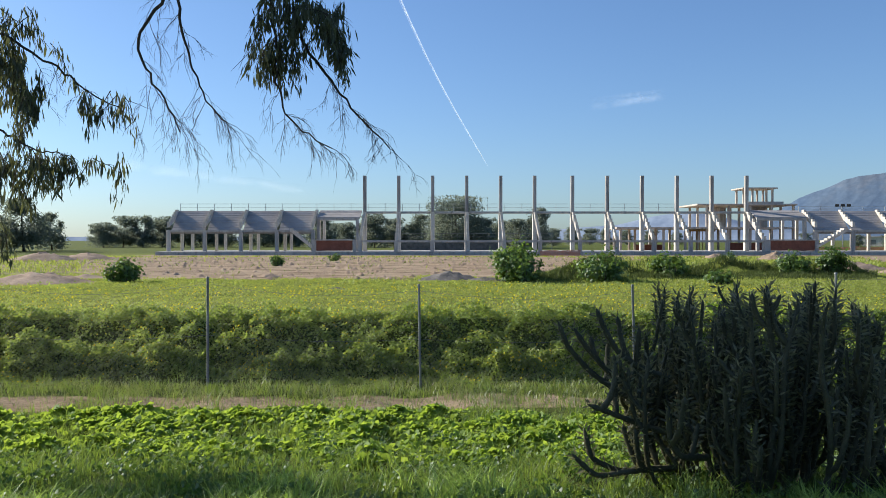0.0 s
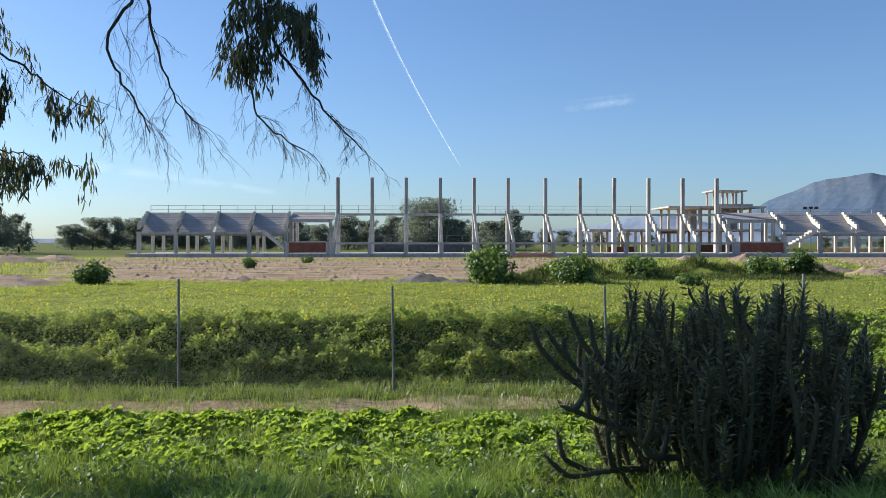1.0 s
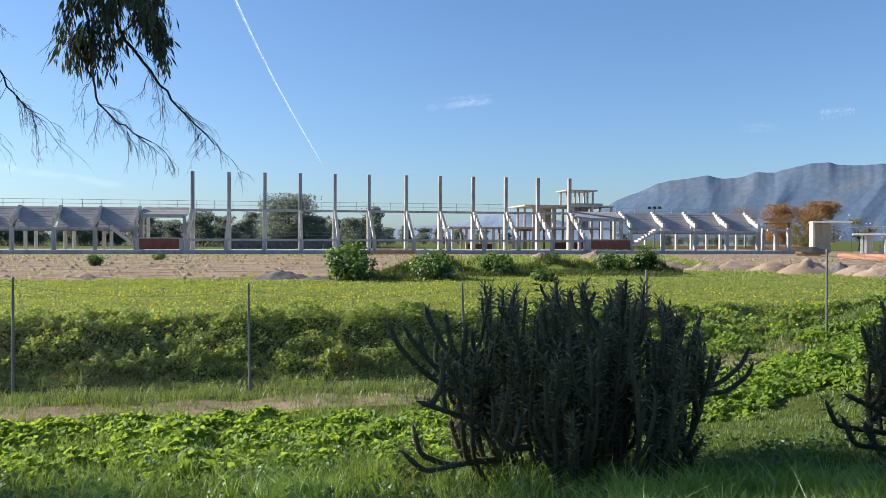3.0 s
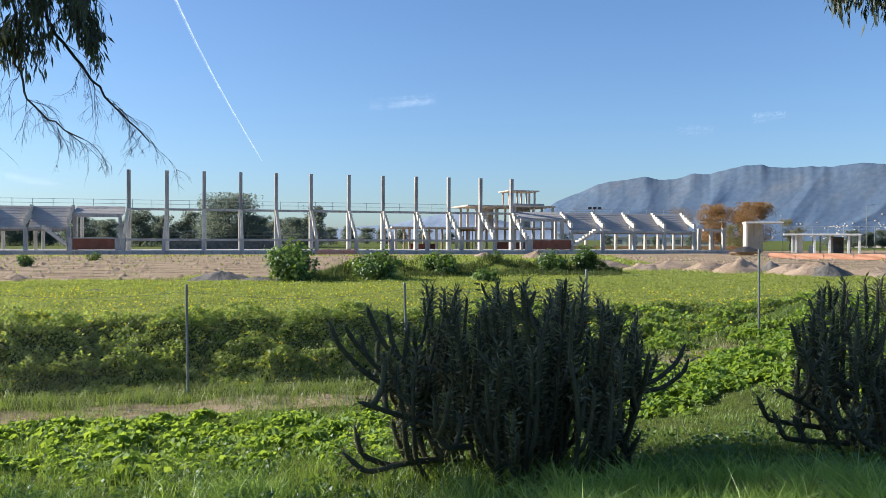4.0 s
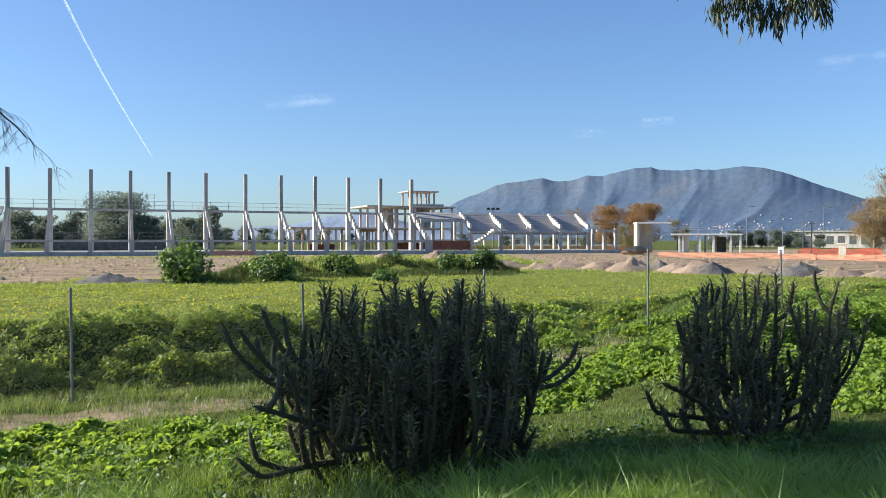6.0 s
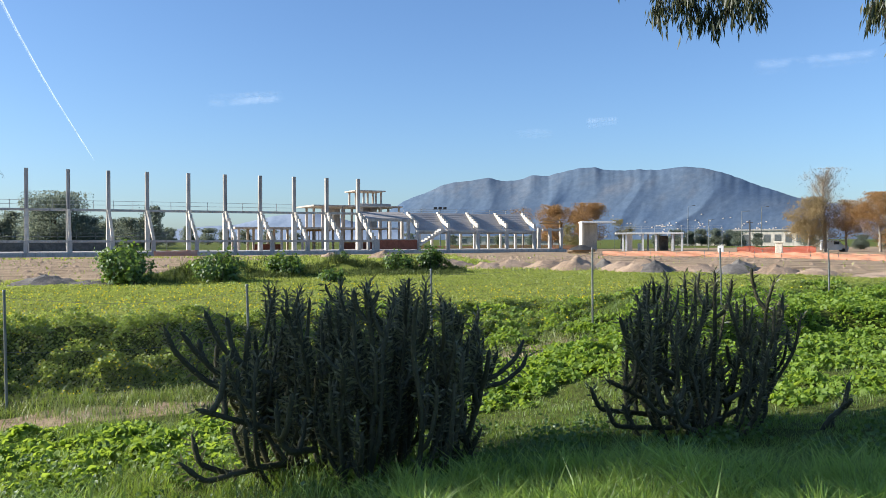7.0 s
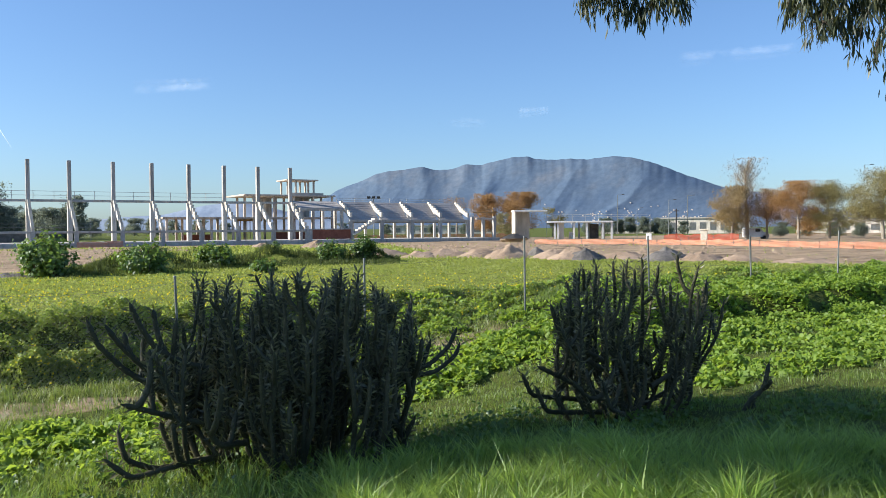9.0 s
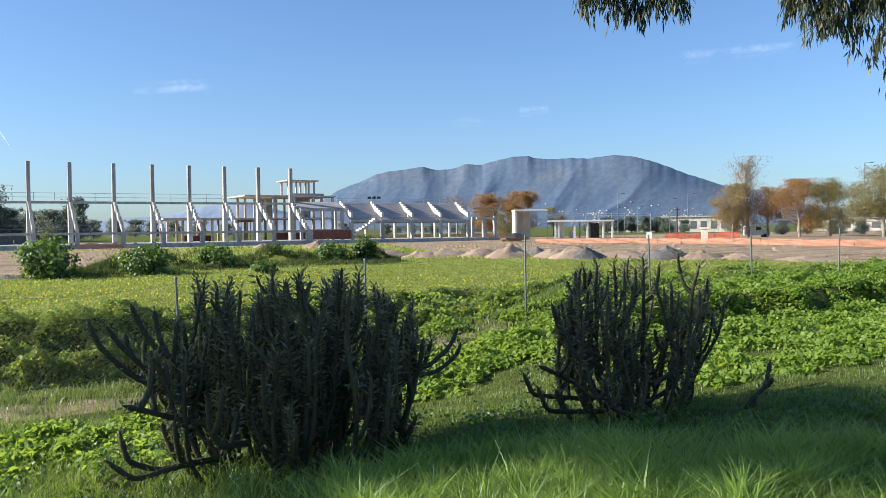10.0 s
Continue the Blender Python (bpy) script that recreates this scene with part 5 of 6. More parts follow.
# ---------------------------------------------------------------- overhanging gum trees
def curve_pts(pts, n):
    pts = np.asarray(pts, float)
    s = np.concatenate([[0], np.cumsum(np.linalg.norm(np.diff(pts, axis=0), axis=1))])
    t = np.linspace(0, s[-1], n)
    p = np.stack([np.interp(t, s, pts[:, k]) for k in range(3)], 1)
    for _ in range(2):
        p[1:-1] = (p[:-2] + 2 * p[1:-1] + p[2:]) / 4
    return p


def droop(wood, start, heading, length, r, rng, depth=0):
    """A fine twig that sets off sideways and hangs down, forking as it goes."""
    n = 7
    p, d = [np.array(start)], unit(np.array(heading, float))
    for k in range(n):
        d = unit(d + np.array([0, 0, -0.16]) + rng.normal(size=3) * 0.13)
        p.append(p[-1] + d * length / n)
    p = np.array(p)
    wood.add(*tube_np(p, np.linspace(r, r * 0.4, n + 1), 3))
    if depth < 2:
        for _ in range(4 if depth == 0 else 3):
            j = rng.integers(1, n)
            h = unit(p[j] - p[j - 1]) + rng.normal(size=3) * (0.6, 0.4, 0.45)
            droop(wood, p[j], h, length * rng.uniform(0.35, 0.65), r * 0.65, rng, depth + 1)
    return p


def leaf_bunch(store, p, count, spread, rng):
    """Long narrow leaves that hang from a twig."""
    j = rng.integers(0, len(p), count)
    pos = p[j] + rng.normal(size=(count, 3)) * spread
    along = np.stack([rng.normal(size=count) * 0.24, rng.normal(size=count) * 0.24, -np.ones(count)], 1)
    L = rng.uniform(0.05, 0.115, count)
    store.append((pos, along, rng.normal(size=(count, 3)), L, L * rng.uniform(0.13, 0.20, count)))


def gum_tree(x, y, trunk, limbs, branches, bunches, seed, label, crown):
    rng = np.random.default_rng(seed)
    g = float(ground_z(x, y))
    root = empty("gum_tree", (x, y, g), label, "tree", "overhanging gum trees")
    inv = Matrix.Translation((-x, -y, -g))

    def hang(ob):
        ob.matrix_parent_inverse = inv
        return ob

    w = Pile()
    p = curve_pts([(x, y, g - 0.3)] + trunk, 16)
    w.add(*tube_np(p, np.linspace(0.34, 0.16, 16), 12))
    hang(put("trunk", w.mesh("trunk", True), BARK_PALE, root))
    for l in limbs:
        p = curve_pts(l, 18)
        hang(put("limb", mesh_np("limb", *tube_np(p, np.linspace(0.11, 0.03, 18), 8), True), BARK, root))
    leaves = []
    for pts, r, twigs, tlen, leafy in branches:
        w = Pile()
        p = curve_pts(pts, 22)
        p[1:-1] += rng.normal(size=(20, 3)) * 0.008
        w.add(*tube_np(p, np.linspace(r, r * 0.3, 22), 6))
        for k in range(twigs):
            j = int(len(p) * rng.beta(1.5, 0.8) * 0.999)
            side = unit(p[min(j + 1, 21)] - p[max(j - 1, 0)]) + rng.normal(size=3) * (0.8, 0.5, 0.3)
            tw = droop(w, p[j], side, tlen * rng.uniform(0.4, 0.95), 0.0023, rng)
            if leafy:
                leaf_bunch(leaves, tw, leafy, 0.03, rng)
        hang(put("branch", w.mesh("branch"), BARK, root))
    w = Pile()
    for c, spread, drop, count, per in bunches:
        for k in range(count):
            s = np.array(c) + rng.normal(size=3) * spread
            tw = droop(w, s, rng.normal(size=3) * (0.6, 0.6, 0.2) + (0, 0, -0.6), drop * rng.uniform(0.5, 1.1), 0.004, rng, 1)
            leaf_bunch(leaves, tw, int(per * 2.3), 0.024, rng)
    tagged(hang(put("side_branch", w.mesh("side_branch"), BARK, root)), kind="stuff")
    for c, spread, count in crown:
        n = count
        pos = np.array(c) + rng.normal(size=(n, 3)) * spread
        along = np.stack([rng.normal(size=n) * 0.4, rng.normal(size=n) * 0.4, -np.ones(n)], 1)
        L = rng.uniform(0.12, 0.2, n)
        leaves.append((pos, along, rng.normal(size=(n, 3)), L, L * 0.22))
    cat = [np.concatenate([l[k] for l in leaves]) for k in range(5)]
    hang(put("foliage", mesh_np("foliage", *leaves_np(*cat, 0.15)), EUCLEAF, root, "long narrow hanging leaves"))["kind"] = "stuff"


gum_tree(-6.6, 1.2, [(-6.5, 1.3, 2.0), (-6.2, 1.7, 4.2), (-5.6, 2.4, 5.6)],
         [[(-5.9, 2.0, 5.0), (-4.4, 3.8, 5.2), (-2.6, 5.4, 4.6), (-1.9, 6.0, 3.75)],
          [(-4.4, 3.8, 5.2), (-2.6, 5.0, 5.1), (-1.3, 5.9, 4.4), (-1.05, 6.0, 3.55)],
          [(-6.0, 1.9, 4.8), (-4.8, 4.0, 4.6), (-3.9, 5.4, 4.0), (-3.35, 5.9, 3.45)],
          [(-6.2, 1.6, 4.0), (-5.2, 3.6, 3.8), (-4.2, 5.2, 3.3), (-3.5, 5.9, 2.75)]],
         [([(-1.95, 6.0, 3.85), (-2.03, 6, 3.57), (-2.22, 6, 3.36), (-2.24, 6, 3.19), (-2.14, 6, 2.98), (-2.01, 6, 2.78), (-1.93, 6, 2.59)], 0.017, 16, 0.5, 0),
          ([(-1.95, 6.0, 3.8), (-1.95, 6, 3.62), (-1.91, 6, 3.32), (-1.84, 6, 3.03), (-1.72, 6, 2.78), (-1.58, 6, 2.66)], 0.014, 18, 0.42, 0),
          ([(-1.25, 6.0, 3.6), (-1.22, 6, 3.07), (-1.2, 6, 2.78), (-1.1, 6, 2.65), (-0.93, 6, 2.53), (-0.81, 6, 2.47)], 0.014, 20, 0.42, 0),
          ([(-1.1, 6.0, 3.5), (-1.01, 6, 3.21), (-0.81, 6, 2.96), (-0.68, 6, 2.76), (-0.52, 6, 2.61), (-0.39, 6, 2.47)], 0.015, 18, 0.36, 0),
          ([(-3.35, 5.9, 3.4), (-2.97, 6, 3.15), (-2.72, 6, 2.98), (-2.51, 6, 2.82), (-2.34, 6, 2.78)], 0.013, 8, 0.35, 0),
          ([(-3.5, 5.9, 2.75), (-3.2, 6, 2.58), (-3.0, 6, 2.46), (-2.75, 6, 2.42)], 0.012, 5, 0.3, 6)],
         [((-1.22, 6, 3.50), (0.06, 0.12, 0.12), 0.40, 15, 26), ((-1.26, 6, 3.22), (0.035, 0.1, 0.08), 0.26, 8, 22),
          ((-0.95, 6, 3.48), (0.10, 0.12, 0.10), 0.30, 16, 24), ((-0.78, 6, 3.28), (0.05, 0.1, 0.06), 0.22, 6, 22),
          ((-3.2, 6, 3.35), (0.10, 0.14, 0.18), 0.45, 22, 24), ((-3.1, 6, 2.95), (0.07, 0.12, 0.12), 0.3, 9, 22), ((-2.58, 6, 2.86), (0.03, 0.06, 0.03), 0.16, 3, 16),
          ((-2.33, 6, 2.86), (0.03, 0.08, 0.03), 0.34, 5, 13), ((-2.36, 6, 2.42), (0.02, 0.05, 0.05), 0.26, 2, 9), ((-2.73, 6, 2.42), (0.04, 0.06, 0.03), 0.18, 3, 18), ((-2.54, 6, 2.40), (0.03, 0.06, 0.03), 0.18, 2, 14),
          ((-3.0, 6, 2.42), (0.06, 0.1, 0.04), 0.32, 8, 22), ((-3.2, 6, 2.4), (0.05, 0.1, 0.05), 0.45, 8, 22), ((-3.24, 6, 1.9), (0.03, 0.08, 0.08), 0.4, 5, 18)],
         51, "overhanging gum tree with drooping leaves and bare twigs",
         [((-4.6, 3.6, 5.3), (0.8, 0.7, 0.35), 2600), ((-2.6, 5.2, 4.9), (0.7, 0.5, 0.25), 1800), ((-6.2, 2.0, 6.0), (1.0, 1.0, 0.6), 3000), ((-4.9, 4.3, 4.4), (0.4, 0.5, 0.3), 900)])
gum_tree(9.2, 0.2, [(9.1, 0.4, 2.2), (8.8, 0.9, 4.4), (8.2, 1.5, 5.8)],
         [[(8.6, 1.2, 5.0), (7.0, 2.4, 5.2), (5.4, 3.8, 4.7), (4.3, 4.4, 4.0)],
          [(8.8, 1.0, 4.6), (7.2, 2.0, 4.6), (5.9, 2.9, 4.2), (5.3, 3.2, 3.7)]],
         [([(4.3, 4.4, 4.0), (4.25, 4.4, 3.75), (4.2, 4.35, 3.5)], 0.012, 6, 0.2, 8),
          ([(5.3, 3.2, 3.7), (5.1, 3.25, 3.45), (5.0, 3.3, 3.35), (4.95, 3.35, 3.25)], 0.010, 10, 0.18, 0),
          ([(5.3, 3.2, 3.7), (5.0, 3.3, 3.7), (4.75, 3.5, 3.62)], 0.010, 5, 0.2, 10)],
         [((4.42, 4.2, 3.50), (0.08, 0.10, 0.05), 0.22, 13, 20), ((4.14, 4.49, 3.56), (0.08, 0.1, 0.04), 0.18, 10, 16), ((4.27, 4.35, 3.45), (0.06, 0.06, 0.04), 0.2, 6, 16), ((4.25, 4.4, 3.7), (0.2, 0.12, 0.06), 0.2, 12, 18),
          ((5.18, 3.05, 3.38), (0.07, 0.07, 0.10), 0.26, 14, 22), ((4.86, 3.4, 3.58), (0.07, 0.07, 0.04), 0.14, 7, 18), ((5.3, 2.95, 3.15), (0.05, 0.05, 0.1), 0.3, 7, 20), ((5.3, 2.98, 2.85), (0.03, 0.03, 0.08), 0.2, 3, 16),
          ((5.05, 3.25, 3.2), (0.06, 0.06, 0.06), 0.26, 9, 20), ((4.95, 3.40, 3.36), (0.07, 0.07, 0.05), 0.2, 8, 20), ((5.12, 3.22, 3.40), (0.08, 0.08, 0.06), 0.28, 10, 22)],
         52, "overhanging gum tree with drooping grey-green leaves",
         [((7.2, 2.2, 5.6), (0.8, 0.7, 0.35), 2400), ((8.4, 1.3, 6.0), (1.0, 1.0, 0.6), 3000)])

# unseen tree added out of view; crown clusters set to shade cacti and grass
SHADE = [(-16.6, 13.5, 7.6), (-9.5, 13.6, 7.6), (-8.9, 13.2, 7.5), (-9.2, 14.1, 7.6), (-10.8, 12.3, 7.6), (-11.4, 11.8, 7.6), (-8.2, 9.7, 7.6), (-7.6, 8.9, 7.6), (-6.6, 9.6, 7.6), (-6.2, 13.0, 7.6),
         (-5.6, 12.6, 7.6), (-10.3, 12.2, 7.6), (-9.5, 11.9, 7.6), (-8.7, 11.6, 7.6), (-7.9, 11.3, 7.6), (-7.1, 11.0, 7.6), (-6.3, 10.7, 7.6), (-8.0, 10.8, 7.5),
         (-7.8, 10.4, 7.6), (-7.0, 10.1, 7.6), (-7.9, 9.9, 7.5), (-7.5, 9.4, 7.6), (-7.1, 9.2, 7.6), (-9.5, 12.8, 7.6), (-8.7, 12.5, 7.6), (-7.9, 12.2, 7.6), (-7.0, 11.8, 7.6), (-6.1, 11.6, 7.6)]
gum_tree(-13.8, 11.3, [(-13.7, 11.4, 3.0), (-13.3, 11.7, 5.6), (-12.8, 12.1, 7.4)],
         [[(-13.2, 11.8, 6.0), (-10.5, 12.9, 7.6), (-8.2, 12.6, 7.9), (-6.2, 11.0, 7.8)], [(-13.3, 11.7, 5.6), (-14.6, 12.5, 7.0), (-16.4, 13.4, 7.7)],
          [(-13.0, 12.0, 7.0), (-12.0, 13.1, 7.9), (-10.0, 13.5, 8.1)]],
         [([(-10.5, 12.9, 7.6), (-10.0, 13.3, 7.7), (-9.4, 13.6, 7.6)], 0.03, 6, 0.4, 10)],
         [((-12.0, 13.1, 7.6), (0.3, 0.3, 0.15), 0.4, 6, 16)],
         53, "unseen gum tree added to shade cacti and grass", [(c, (0.45, 0.4, 0.3), 2500) for c in SHADE])


# ---------------------------------------------------------------- ground cover
def scatter(n, az0, az1, d0, d1, rng, power=1.0):
    """Random spots in a sector; power 1 spreads them evenly over the ground, less crowds them nearer."""
    az = np.radians(rng.uniform(az0, az1, n))
    k = 1 + power
    d = (d0 ** k + (d1 ** k - d0 ** k) * rng.uniform(0, 1, n)) ** (1 / k)
    return np.sin(az) * d, np.cos(az) * d


def cover(name, label, v, f, material, category):
    ob = put(name, mesh_np(name, v, f), material)
    return tagged(ob, label, category, kind="stuff")


def ground_cover():
    rng = np.random.default_rng(77)
    # turf near the eye
    x, y = scatter(320000, -34, 66, 4.6, 21.0, rng, 0.2)
    keep = (rng.uniform(size=len(x)) > bare(x, y) * 1.15) & (y < 15.6) & (waves(x, y, 0.5, 69) + 0.25 > rng.uniform(-0.55, 0.55, len(x)))
    x, y = x[keep], y[keep]
    tall = 0.35 + 0.55 * smooth(-0.3, 0.4, waves(x, y, 1.3, 61)) + 0.5 * smooth(0.0, 0.5, waves(x, y, 0.6, 68)) + 0.6 * smooth(28, 36, np.degrees(np.arctan2(x, y))) * (1 - smooth(6.6, 7.6, np.hypot(x, y)))
    tall = tall * (1 - 0.45 * smooth(3.5, 5.0, x) * smooth(7.6, 8.2, np.hypot(x, y)))
    h = rng.uniform(0.09, 0.27, len(x)) * tall
    v, f = blades_np(np.stack([x, y, ground_z(x, y) - 0.02], 1), h, rng.uniform(0.005, 0.011, len(x)), np.full(len(x), 0.55), rng)
    cover("grass", "lush green grass in the foreground", v, f, GRASS, "grass")
    # long arching blades in front
    x, y = scatter(20000, -30, 64, 4.8, 7.4, rng, 1.0)
    keep = smooth(-0.1, 0.5, waves(x, y, 2.3, 62) + 0.5 * smooth(3.5, 5, x)) > rng.uniform(size=len(x))
    x, y = x[keep], y[keep]
    v, f = blades_np(np.stack([x, y, ground_z(x, y) - 0.02], 1), rng.uniform(0.16, 0.42, len(x)), rng.uniform(0.006, 0.011, len(x)), np.full(len(x), 1.1), rng)
    x2, y2 = scatter(26000, 24, 64, 4.6, 6.9, rng, 1.0)
    keep = smooth(-0.25, 0.45, waves(x2, y2, 0.8, 88)) ** 1.5 > rng.uniform(size=len(x2))
    x2, y2 = x2[keep], y2[keep]
    v2, f2 = blades_np(np.stack([x2, y2, ground_z(x2, y2) - 0.02], 1), rng.uniform(0.18, 0.40, len(x2)) * (0.75 + 0.7 * waves(x2, y2, 0.8, 88)), rng.uniform(0.010, 0.018, len(x2)), np.full(len(x2), 0.7), rng)
    f = [np.concatenate([a, b + len(v)]) for a, b in zip(f, f2)]
    v = np.concatenate([v, v2])
    cover("long_grass", "long arching grass blades", v, f, GRASS_LONG, "grass")
    # low leafy weeds among the turf
    n = 66000
    x, y = scatter(n, -34, 60, 5.6, 10.6, rng, 0.8)
    keep = waves(x, y, 1.9, 78) + 0.5 * waves(x, y, 0.6, 79) > rng.uniform(-0.1, 0.7, n)
    x, y = x[keep], y[keep]
    pos = np.stack([x, y, ground_z(x, y) + rng.uniform(0.02, 0.2, len(x)) * (0.7 + 0.6 * waves(x, y, 0.6, 79))], 1)
    v, f = round_leaves_np(pos, rng.normal(size=(len(x), 3)) * 0.7 + (-0.2, 0.1, 0.8), rng.uniform(0.025, 0.065, len(x)), rng)
    cover("low_weeds", "dark low leafy weeds among the grass", v, f, SHRUBLEAF, "weeds")
    # dry grass along the track and the fence
    x = rng.uniform(-14, 12, 32000)
    y = 14.75 + rng.normal(size=len(x)) * 0.75 + 0.8 * smooth(-0.3, 0.5, waves(x, x * 0, 2.5, 63))
    keep = waves(x, y, 1.3, 64) + 0.35 > rng.uniform(-0.6, 1, len(x))
    x, y = x[keep], y[keep]
    v, f = blades_np(np.stack([x, y, ground_z(x, y) - 0.02], 1), rng.uniform(0.04, 0.22, len(x)), rng.uniform(0.007, 0.013, len(x)), np.full(len(x), 0.6), rng)
    cover("dry_grass", "yellowing grass along the track", v, f, GRASS_DRY, "grass")
    # broad-leaved weeds in a belt before the track, and on the slope to the fence
    P, N, S = [], [], []
    for n, x0, x1, y0, y1, seed, bias, hmax in ((26000, 9.0, 22.0, 7.4, 12.0, 84, 0.2, 0.24), (70000, -13, 4.6, 9.7, 13.0, 65, 0.22, 0.30), (16000, -3.5, 2.0, 8.4, 10.4, 66, -0.15, 0.30), (150000, 6.0, 34.0, 10.2, 19.5, 67, 0.14, 0.38)):
        x, y = rng.uniform(x0, x1, n), rng.uniform(y0, y1, n)
        m = waves(x, y, 2.4, seed) + bias - 0.9 * smooth(0.7, 1.0, np.abs(2 * (y - y0) / (y1 - y0) - 1)) - 0.8 * (bare(x, y) > 0.35)
        keep = m > rng.uniform(-0.35, 0.25, n)
        x, y, m = x[keep], y[keep], m[keep]
        dome = np.clip(0.45 + 0.55 * m, 0.15, 1.0) * hmax * (0.75 + 0.5 * waves(x, y, 0.7, seed + 20))
        P.append(np.stack([x, y, ground_z(x, y) + dome * rng.beta(2.5, 1.0, len(x))], 1))
        N.append(rng.normal(size=(len(x), 3)) * 0.6 + (-0.25, 0.15, 0.9))
        S.append(rng.uniform(0.05, 0.14, len(x)))
    P, N, S = np.concatenate(P), np.concatenate(N), np.concatenate(S)
    v, f = round_leaves_np(P, N, S, rng)
    cover("weeds", "bright green belt of broad-leaved weeds", v, f, MALLOW, "weeds")
    # creeping plants over the bank
    n = 300000
    x = rng.uniform(-16, 30, n)
    y = 16.0 + 3.2 * rng.beta(1.0, 1.25, n) + 0.8 * smooth(5.0, 11.5, x)
    clump = 0.5 + 0.55 * waves(x * 0.5, y * 1.5, 1.9, 70) + 0.6 * waves(x * 0.6, y * 1.4, 0.75, 83) + 0.3 * waves(x, y, 0.4, 86)
    hgt = np.clip(clump, 0.04, 1.1) ** 1.4 * 0.46 * smooth(15.9, 16.8, y) * (1 - 0.75 * smooth(17.4, 18.9, y)) * (1 - 0.45 * smooth(5.0, 11.5, x))
    up = rng.beta(5.0, 1.0, n)
    pos = np.stack([x, y - 0.35 * hgt * up, ground_z(x, y) + hgt * up], 1)
    v, f = round_leaves_np(pos, rng.normal(size=(n, 3)) * 0.55 + (-0.2, -0.1, 0.8), rng.uniform(0.03, 0.078, n), rng)
    pick = np.flatnonzero((up > 0.88) & (x < 16) & (waves(x, y, 2.4, 87) > rng.uniform(-0.4, 1.2, n)))[:2600]
    petal = (pos[pick] + (0, -0.03, 0.05), rng.normal(size=(len(pick), 3)) * 0.5 + (-0.3, -0.5, 0.6), rng.uniform(0.03, 0.055, len(pick)))
    cover("bank_plants", "dark green creeping plants over the bank", v, f, BANKLEAF, "plants")
    x = rng.uniform(-16, 14, 22000)
    y = 16.5 + rng.normal(size=len(x)) * 0.35
    v, f = blades_np(np.stack([x, y, ground_z(x, y) - 0.02], 1), rng.uniform(0.10, 0.34, len(x)) * (0.75 + 0.6 * waves(x, y, 1.1, 90)), rng.uniform(0.007, 0.014, len(x)), np.full(len(x), 0.55), rng)
    cover("bank_grass", "tufts of grass at the foot of the bank", v, f, GRASS, "grass")
    # field
    x, y = scatter(60000, -34, 64, 18.8, 48, rng, 0.25)
    keep = (rng.uniform(size=len(x)) > bare(x, y) * 1.1) & (y > 18.0)
    x, y = x[keep], y[keep]
    d = np.hypot(x, y)
    h = rng.uniform(0.06, 0.17, len(x)) * (0.7 + 0.5 * smooth(-0.4, 0.6, waves(x, y, 3.5, 71)))
    v, f = blades_np(np.stack([x, y, ground_z(x, y) - 0.02], 1), h, rng.uniform(0.35, 1.0, len(x)) * d * 0.0011, np.full(len(x), 0.7), rng)
    cover("field_grass", "green and yellowing plants of the open field", v, f, FIELDLEAF, "grass")
    x, y = scatter(60000, -34, 64, 46, 112, rng, 0.4)
    keep = rng.uniform(size=len(x)) > np.minimum(bare(x, y) * 1.4, 0.985)
    x, y = x[keep], y[keep]
    d = np.hypot(x, y)
    v, f = blades_np(np.stack([x, y, ground_z(x, y) - 0.02], 1), rng.uniform(0.1, 0.3, len(x)), rng.uniform(0.5, 1.3, len(x)) * d * 0.0013, np.full(len(x), 0.7), rng)
    cover("far_grass", "thin grass on the far field", v, f, FIELDLEAF, "grass")
    # carpet of small round leaves over the field
    n = 260000
    x, y = scatter(n, -34, 64, 18.4, 46, rng, 0.25)
    keep = (rng.uniform(size=n) > bare(x, y) * 1.1) & (y > 18.0) & (waves(x, y, 1.6, 81) + 0.9 > rng.uniform(0.0, 1.0, n))
    x, y = x[keep], y[keep]
    z = ground_z(x, y) + rng.uniform(0.005, 0.05, len(x)) + 0.05 * waves(x, y, 1.1, 89)
    v, f = round_leaves_np(np.stack([x, y, z], 1), rng.normal(size=(len(x), 3)) * 0.5 + (-0.3, 0.0, 0.9), rng.uniform(0.6, 1.3, len(x)) * np.hypot(x, y) * 0.0018, rng)
    cover("field_carpet", "low carpet of small green leaves over the field", v, f, FIELDLEAF, "weeds")
    # darker leafy clumps in the field
    n = 26000
    x, y = scatter(n, -34, 62, 19.0, 36, rng, 0.2)
    keep = waves(x, y, 1.2, 81) + 0.9 * waves(x, y, 5.0, 82) > rng.uniform(0.35, 0.9, n)
    x, y = x[keep], y[keep]
    pos = np.stack([x, y, ground_z(x, y) + rng.uniform(0.03, 0.2, len(x))], 1)
    v, f = round_leaves_np(pos, rng.normal(size=(len(x), 3)) * 0.7 + (-0.2, -0.1, 0.8), rng.uniform(0.04, 0.085, len(x)), rng)
    cover("field_weeds", "low dark leafy clumps in the field", v, f, BANKLEAF, "weeds")
    # tussocks between the shrubs, blades darkened for the ridge's shaded face
    n = 52000
    az = rng.uniform(6.0, 28.0, n)
    d = np.interp(az, [6, 11, 16, 28], [36.5, 38, 41, 44]) + rng.normal(size=n) * 1.1
    x, y = np.sin(np.radians(az)) * d, np.cos(np.radians(az)) * d
    keep = waves(x, y, 2.6, 73) + 0.25 > rng.uniform(-0.4, 0.5, n)
    x, y = x[keep], y[keep]
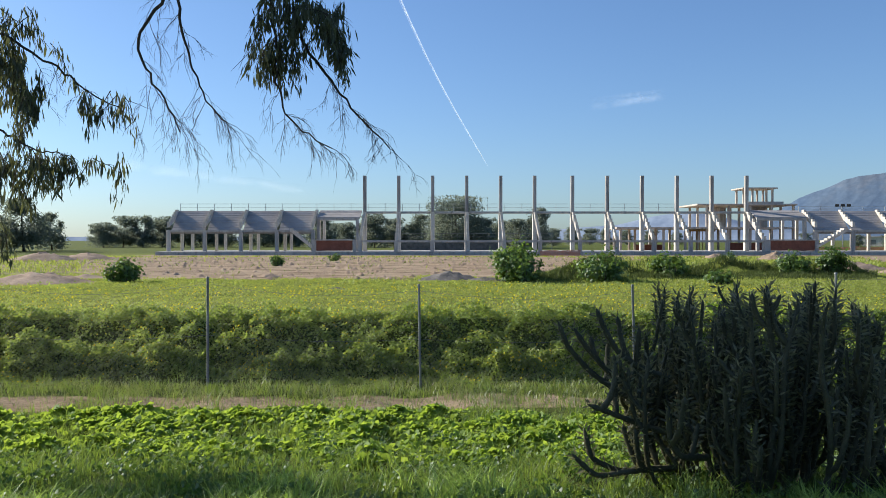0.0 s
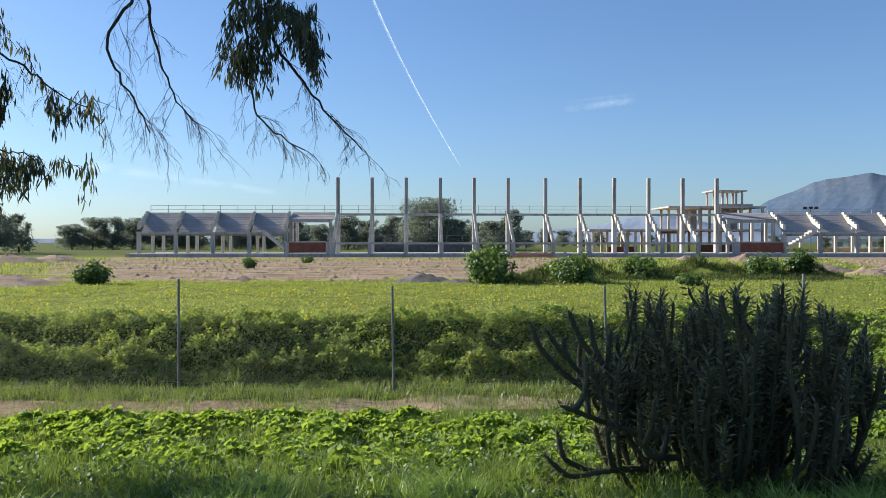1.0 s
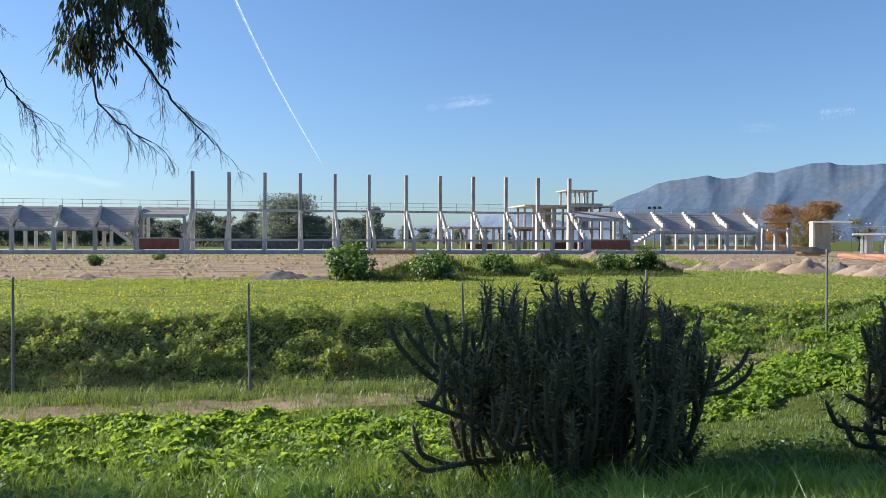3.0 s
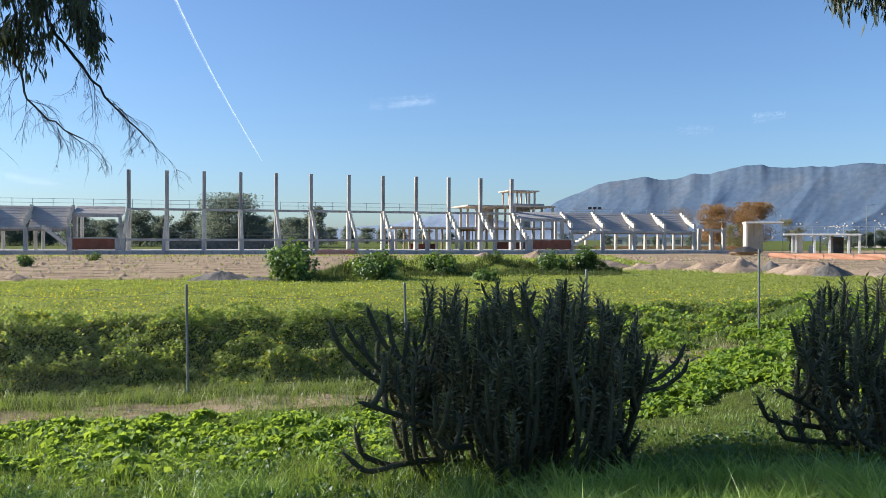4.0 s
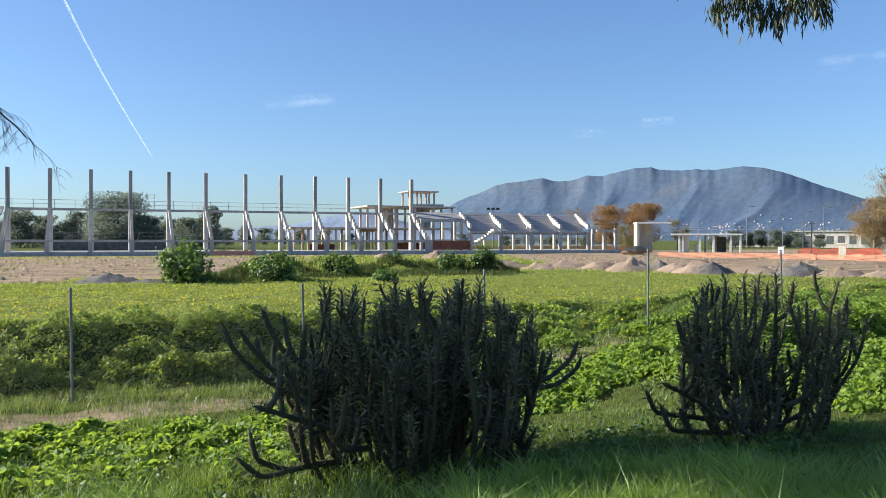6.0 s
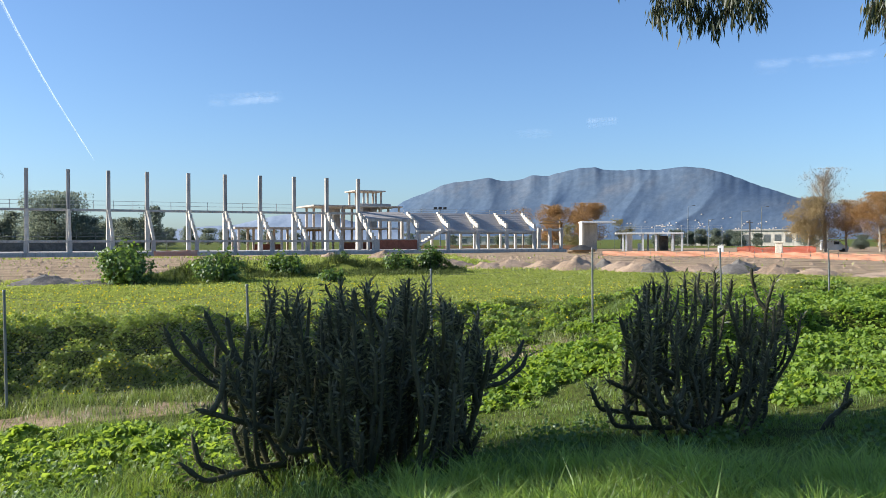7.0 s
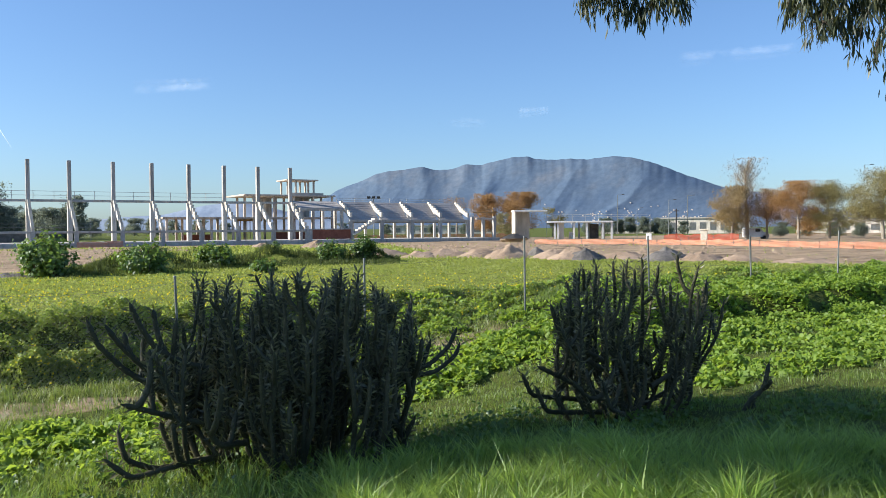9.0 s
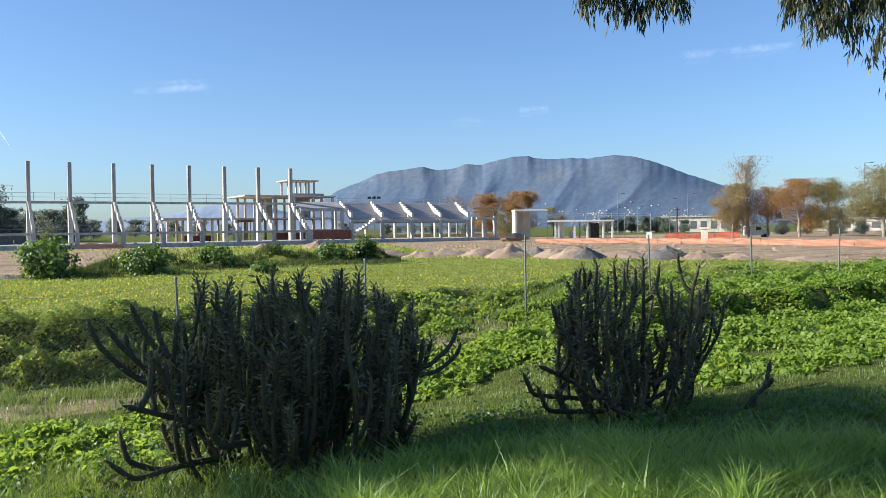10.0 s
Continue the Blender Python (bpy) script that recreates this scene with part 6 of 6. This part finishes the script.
    v, f = blades_np(np.stack([x, y, ground_z(x, y) - 0.02], 1), rng.uniform(0.15, 0.5, len(x)) * (0.7 + 0.5 * waves(x, y, 1.5, 74)), rng.uniform(0.012, 0.03, len(x)), np.full(len(x), 0.5), rng)
    cover("tussocks", "long grass tussocks between the shrubs, darkened as ridge shade", v, f, SHADED_TUSSOCK, "grass")
    # weeds and clods on the bare ground
    x, y = scatter(26000, -32, 30, 34, 96, rng, 0.6)
    keep = (waves(x, y, 5.0, 75) + 0.8 * waves(x, y, 1.4, 76) > 0.62) & (bare(x, y) > 0.4)
    x, y = x[keep], y[keep]
    v, f = blades_np(np.stack([x, y, ground_z(x, y) - 0.02], 1), rng.uniform(0.05, 0.2, len(x)), np.hypot(x, y) * 0.0011, np.full(len(x), 0.8), rng)
    cover("sparse_weeds", "sparse low weeds on the bare sand", v, f, GRASS_DRY, "weeds")
    x, y = scatter(4200, -32, 62, 34, 100, rng, 0.5)
    keep = (bare(x, y) > 0.4) & (waves(x, y, 7.0, 77) > rng.uniform(-0.6, 0.6, len(x)))
    x, y = x[keep], y[keep]
    pile = Pile()
    tet = np.array([[-1, -0.7, 0], [1, -0.8, 0], [0.9, 0.8, 0], [-0.8, 0.9, 0], [-0.2, 0.1, 0.7], [0.4, -0.2, 0.55]])
    tf = np.array([[0, 1, 5], [1, 2, 5], [2, 4, 5], [2, 3, 4], [3, 0, 4], [0, 5, 4]])
    for px, py, pz in zip(x, y, ground_z(x, y)):
        a = rng.uniform(0, 6.28)
        c, sn = math.cos(a), math.sin(a)
        q = tet * rng.uniform(0.06, 0.24) * rng.uniform(0.7, 1.3, (6, 3))
        pile.add(np.stack([px + c * q[:, 0] - sn * q[:, 1], py + sn * q[:, 0] + c * q[:, 1], pz - 0.02 + q[:, 2]], 1), tf)
    tagged(put("clods", pile.mesh("clods"), EARTH), "loose clods of dug earth on the sand", "clods", kind="stuff")
    # yellow flowers
    x, y = scatter(5000, -34, 62, 17.4, 30, rng, 0.0)
    keep = (waves(x, y, 4.0, 72) + 0.35 - 0.4 * smooth(26, 34, y) - 0.5 * smooth(8, 14, x) > rng.uniform(-0.5, 0.9, len(x))) & (y > 16.4)
    x, y = x[keep], y[keep]
    n = len(x)
    pos = np.stack([x, y, ground_z(x, y) + rng.uniform(0.12, 0.34, n)], 1)
    out = rng.normal(size=(n, 3)) * 0.5 + (-0.3, -0.5, 0.6)
    v, f = round_leaves_np(np.concatenate([pos, petal[0]]), np.concatenate([out, petal[1]]), np.concatenate([rng.uniform(0.032, 0.066, n), petal[2]]), rng)
    cover("yellow_flowers", "yellow wood-sorrel flowers scattered over the field", v, f, FLOWER, "flowers")


ground_cover()
stone = lump("stone", 0, 0, 0, 0.22, 0.16, 0.2, STONE, 91)
stone.location = (3.75, 7.25, float(ground_z(3.75, 7.25)) - 0.06)
tagged(stone, "pale stone half hidden in grass", "stone")
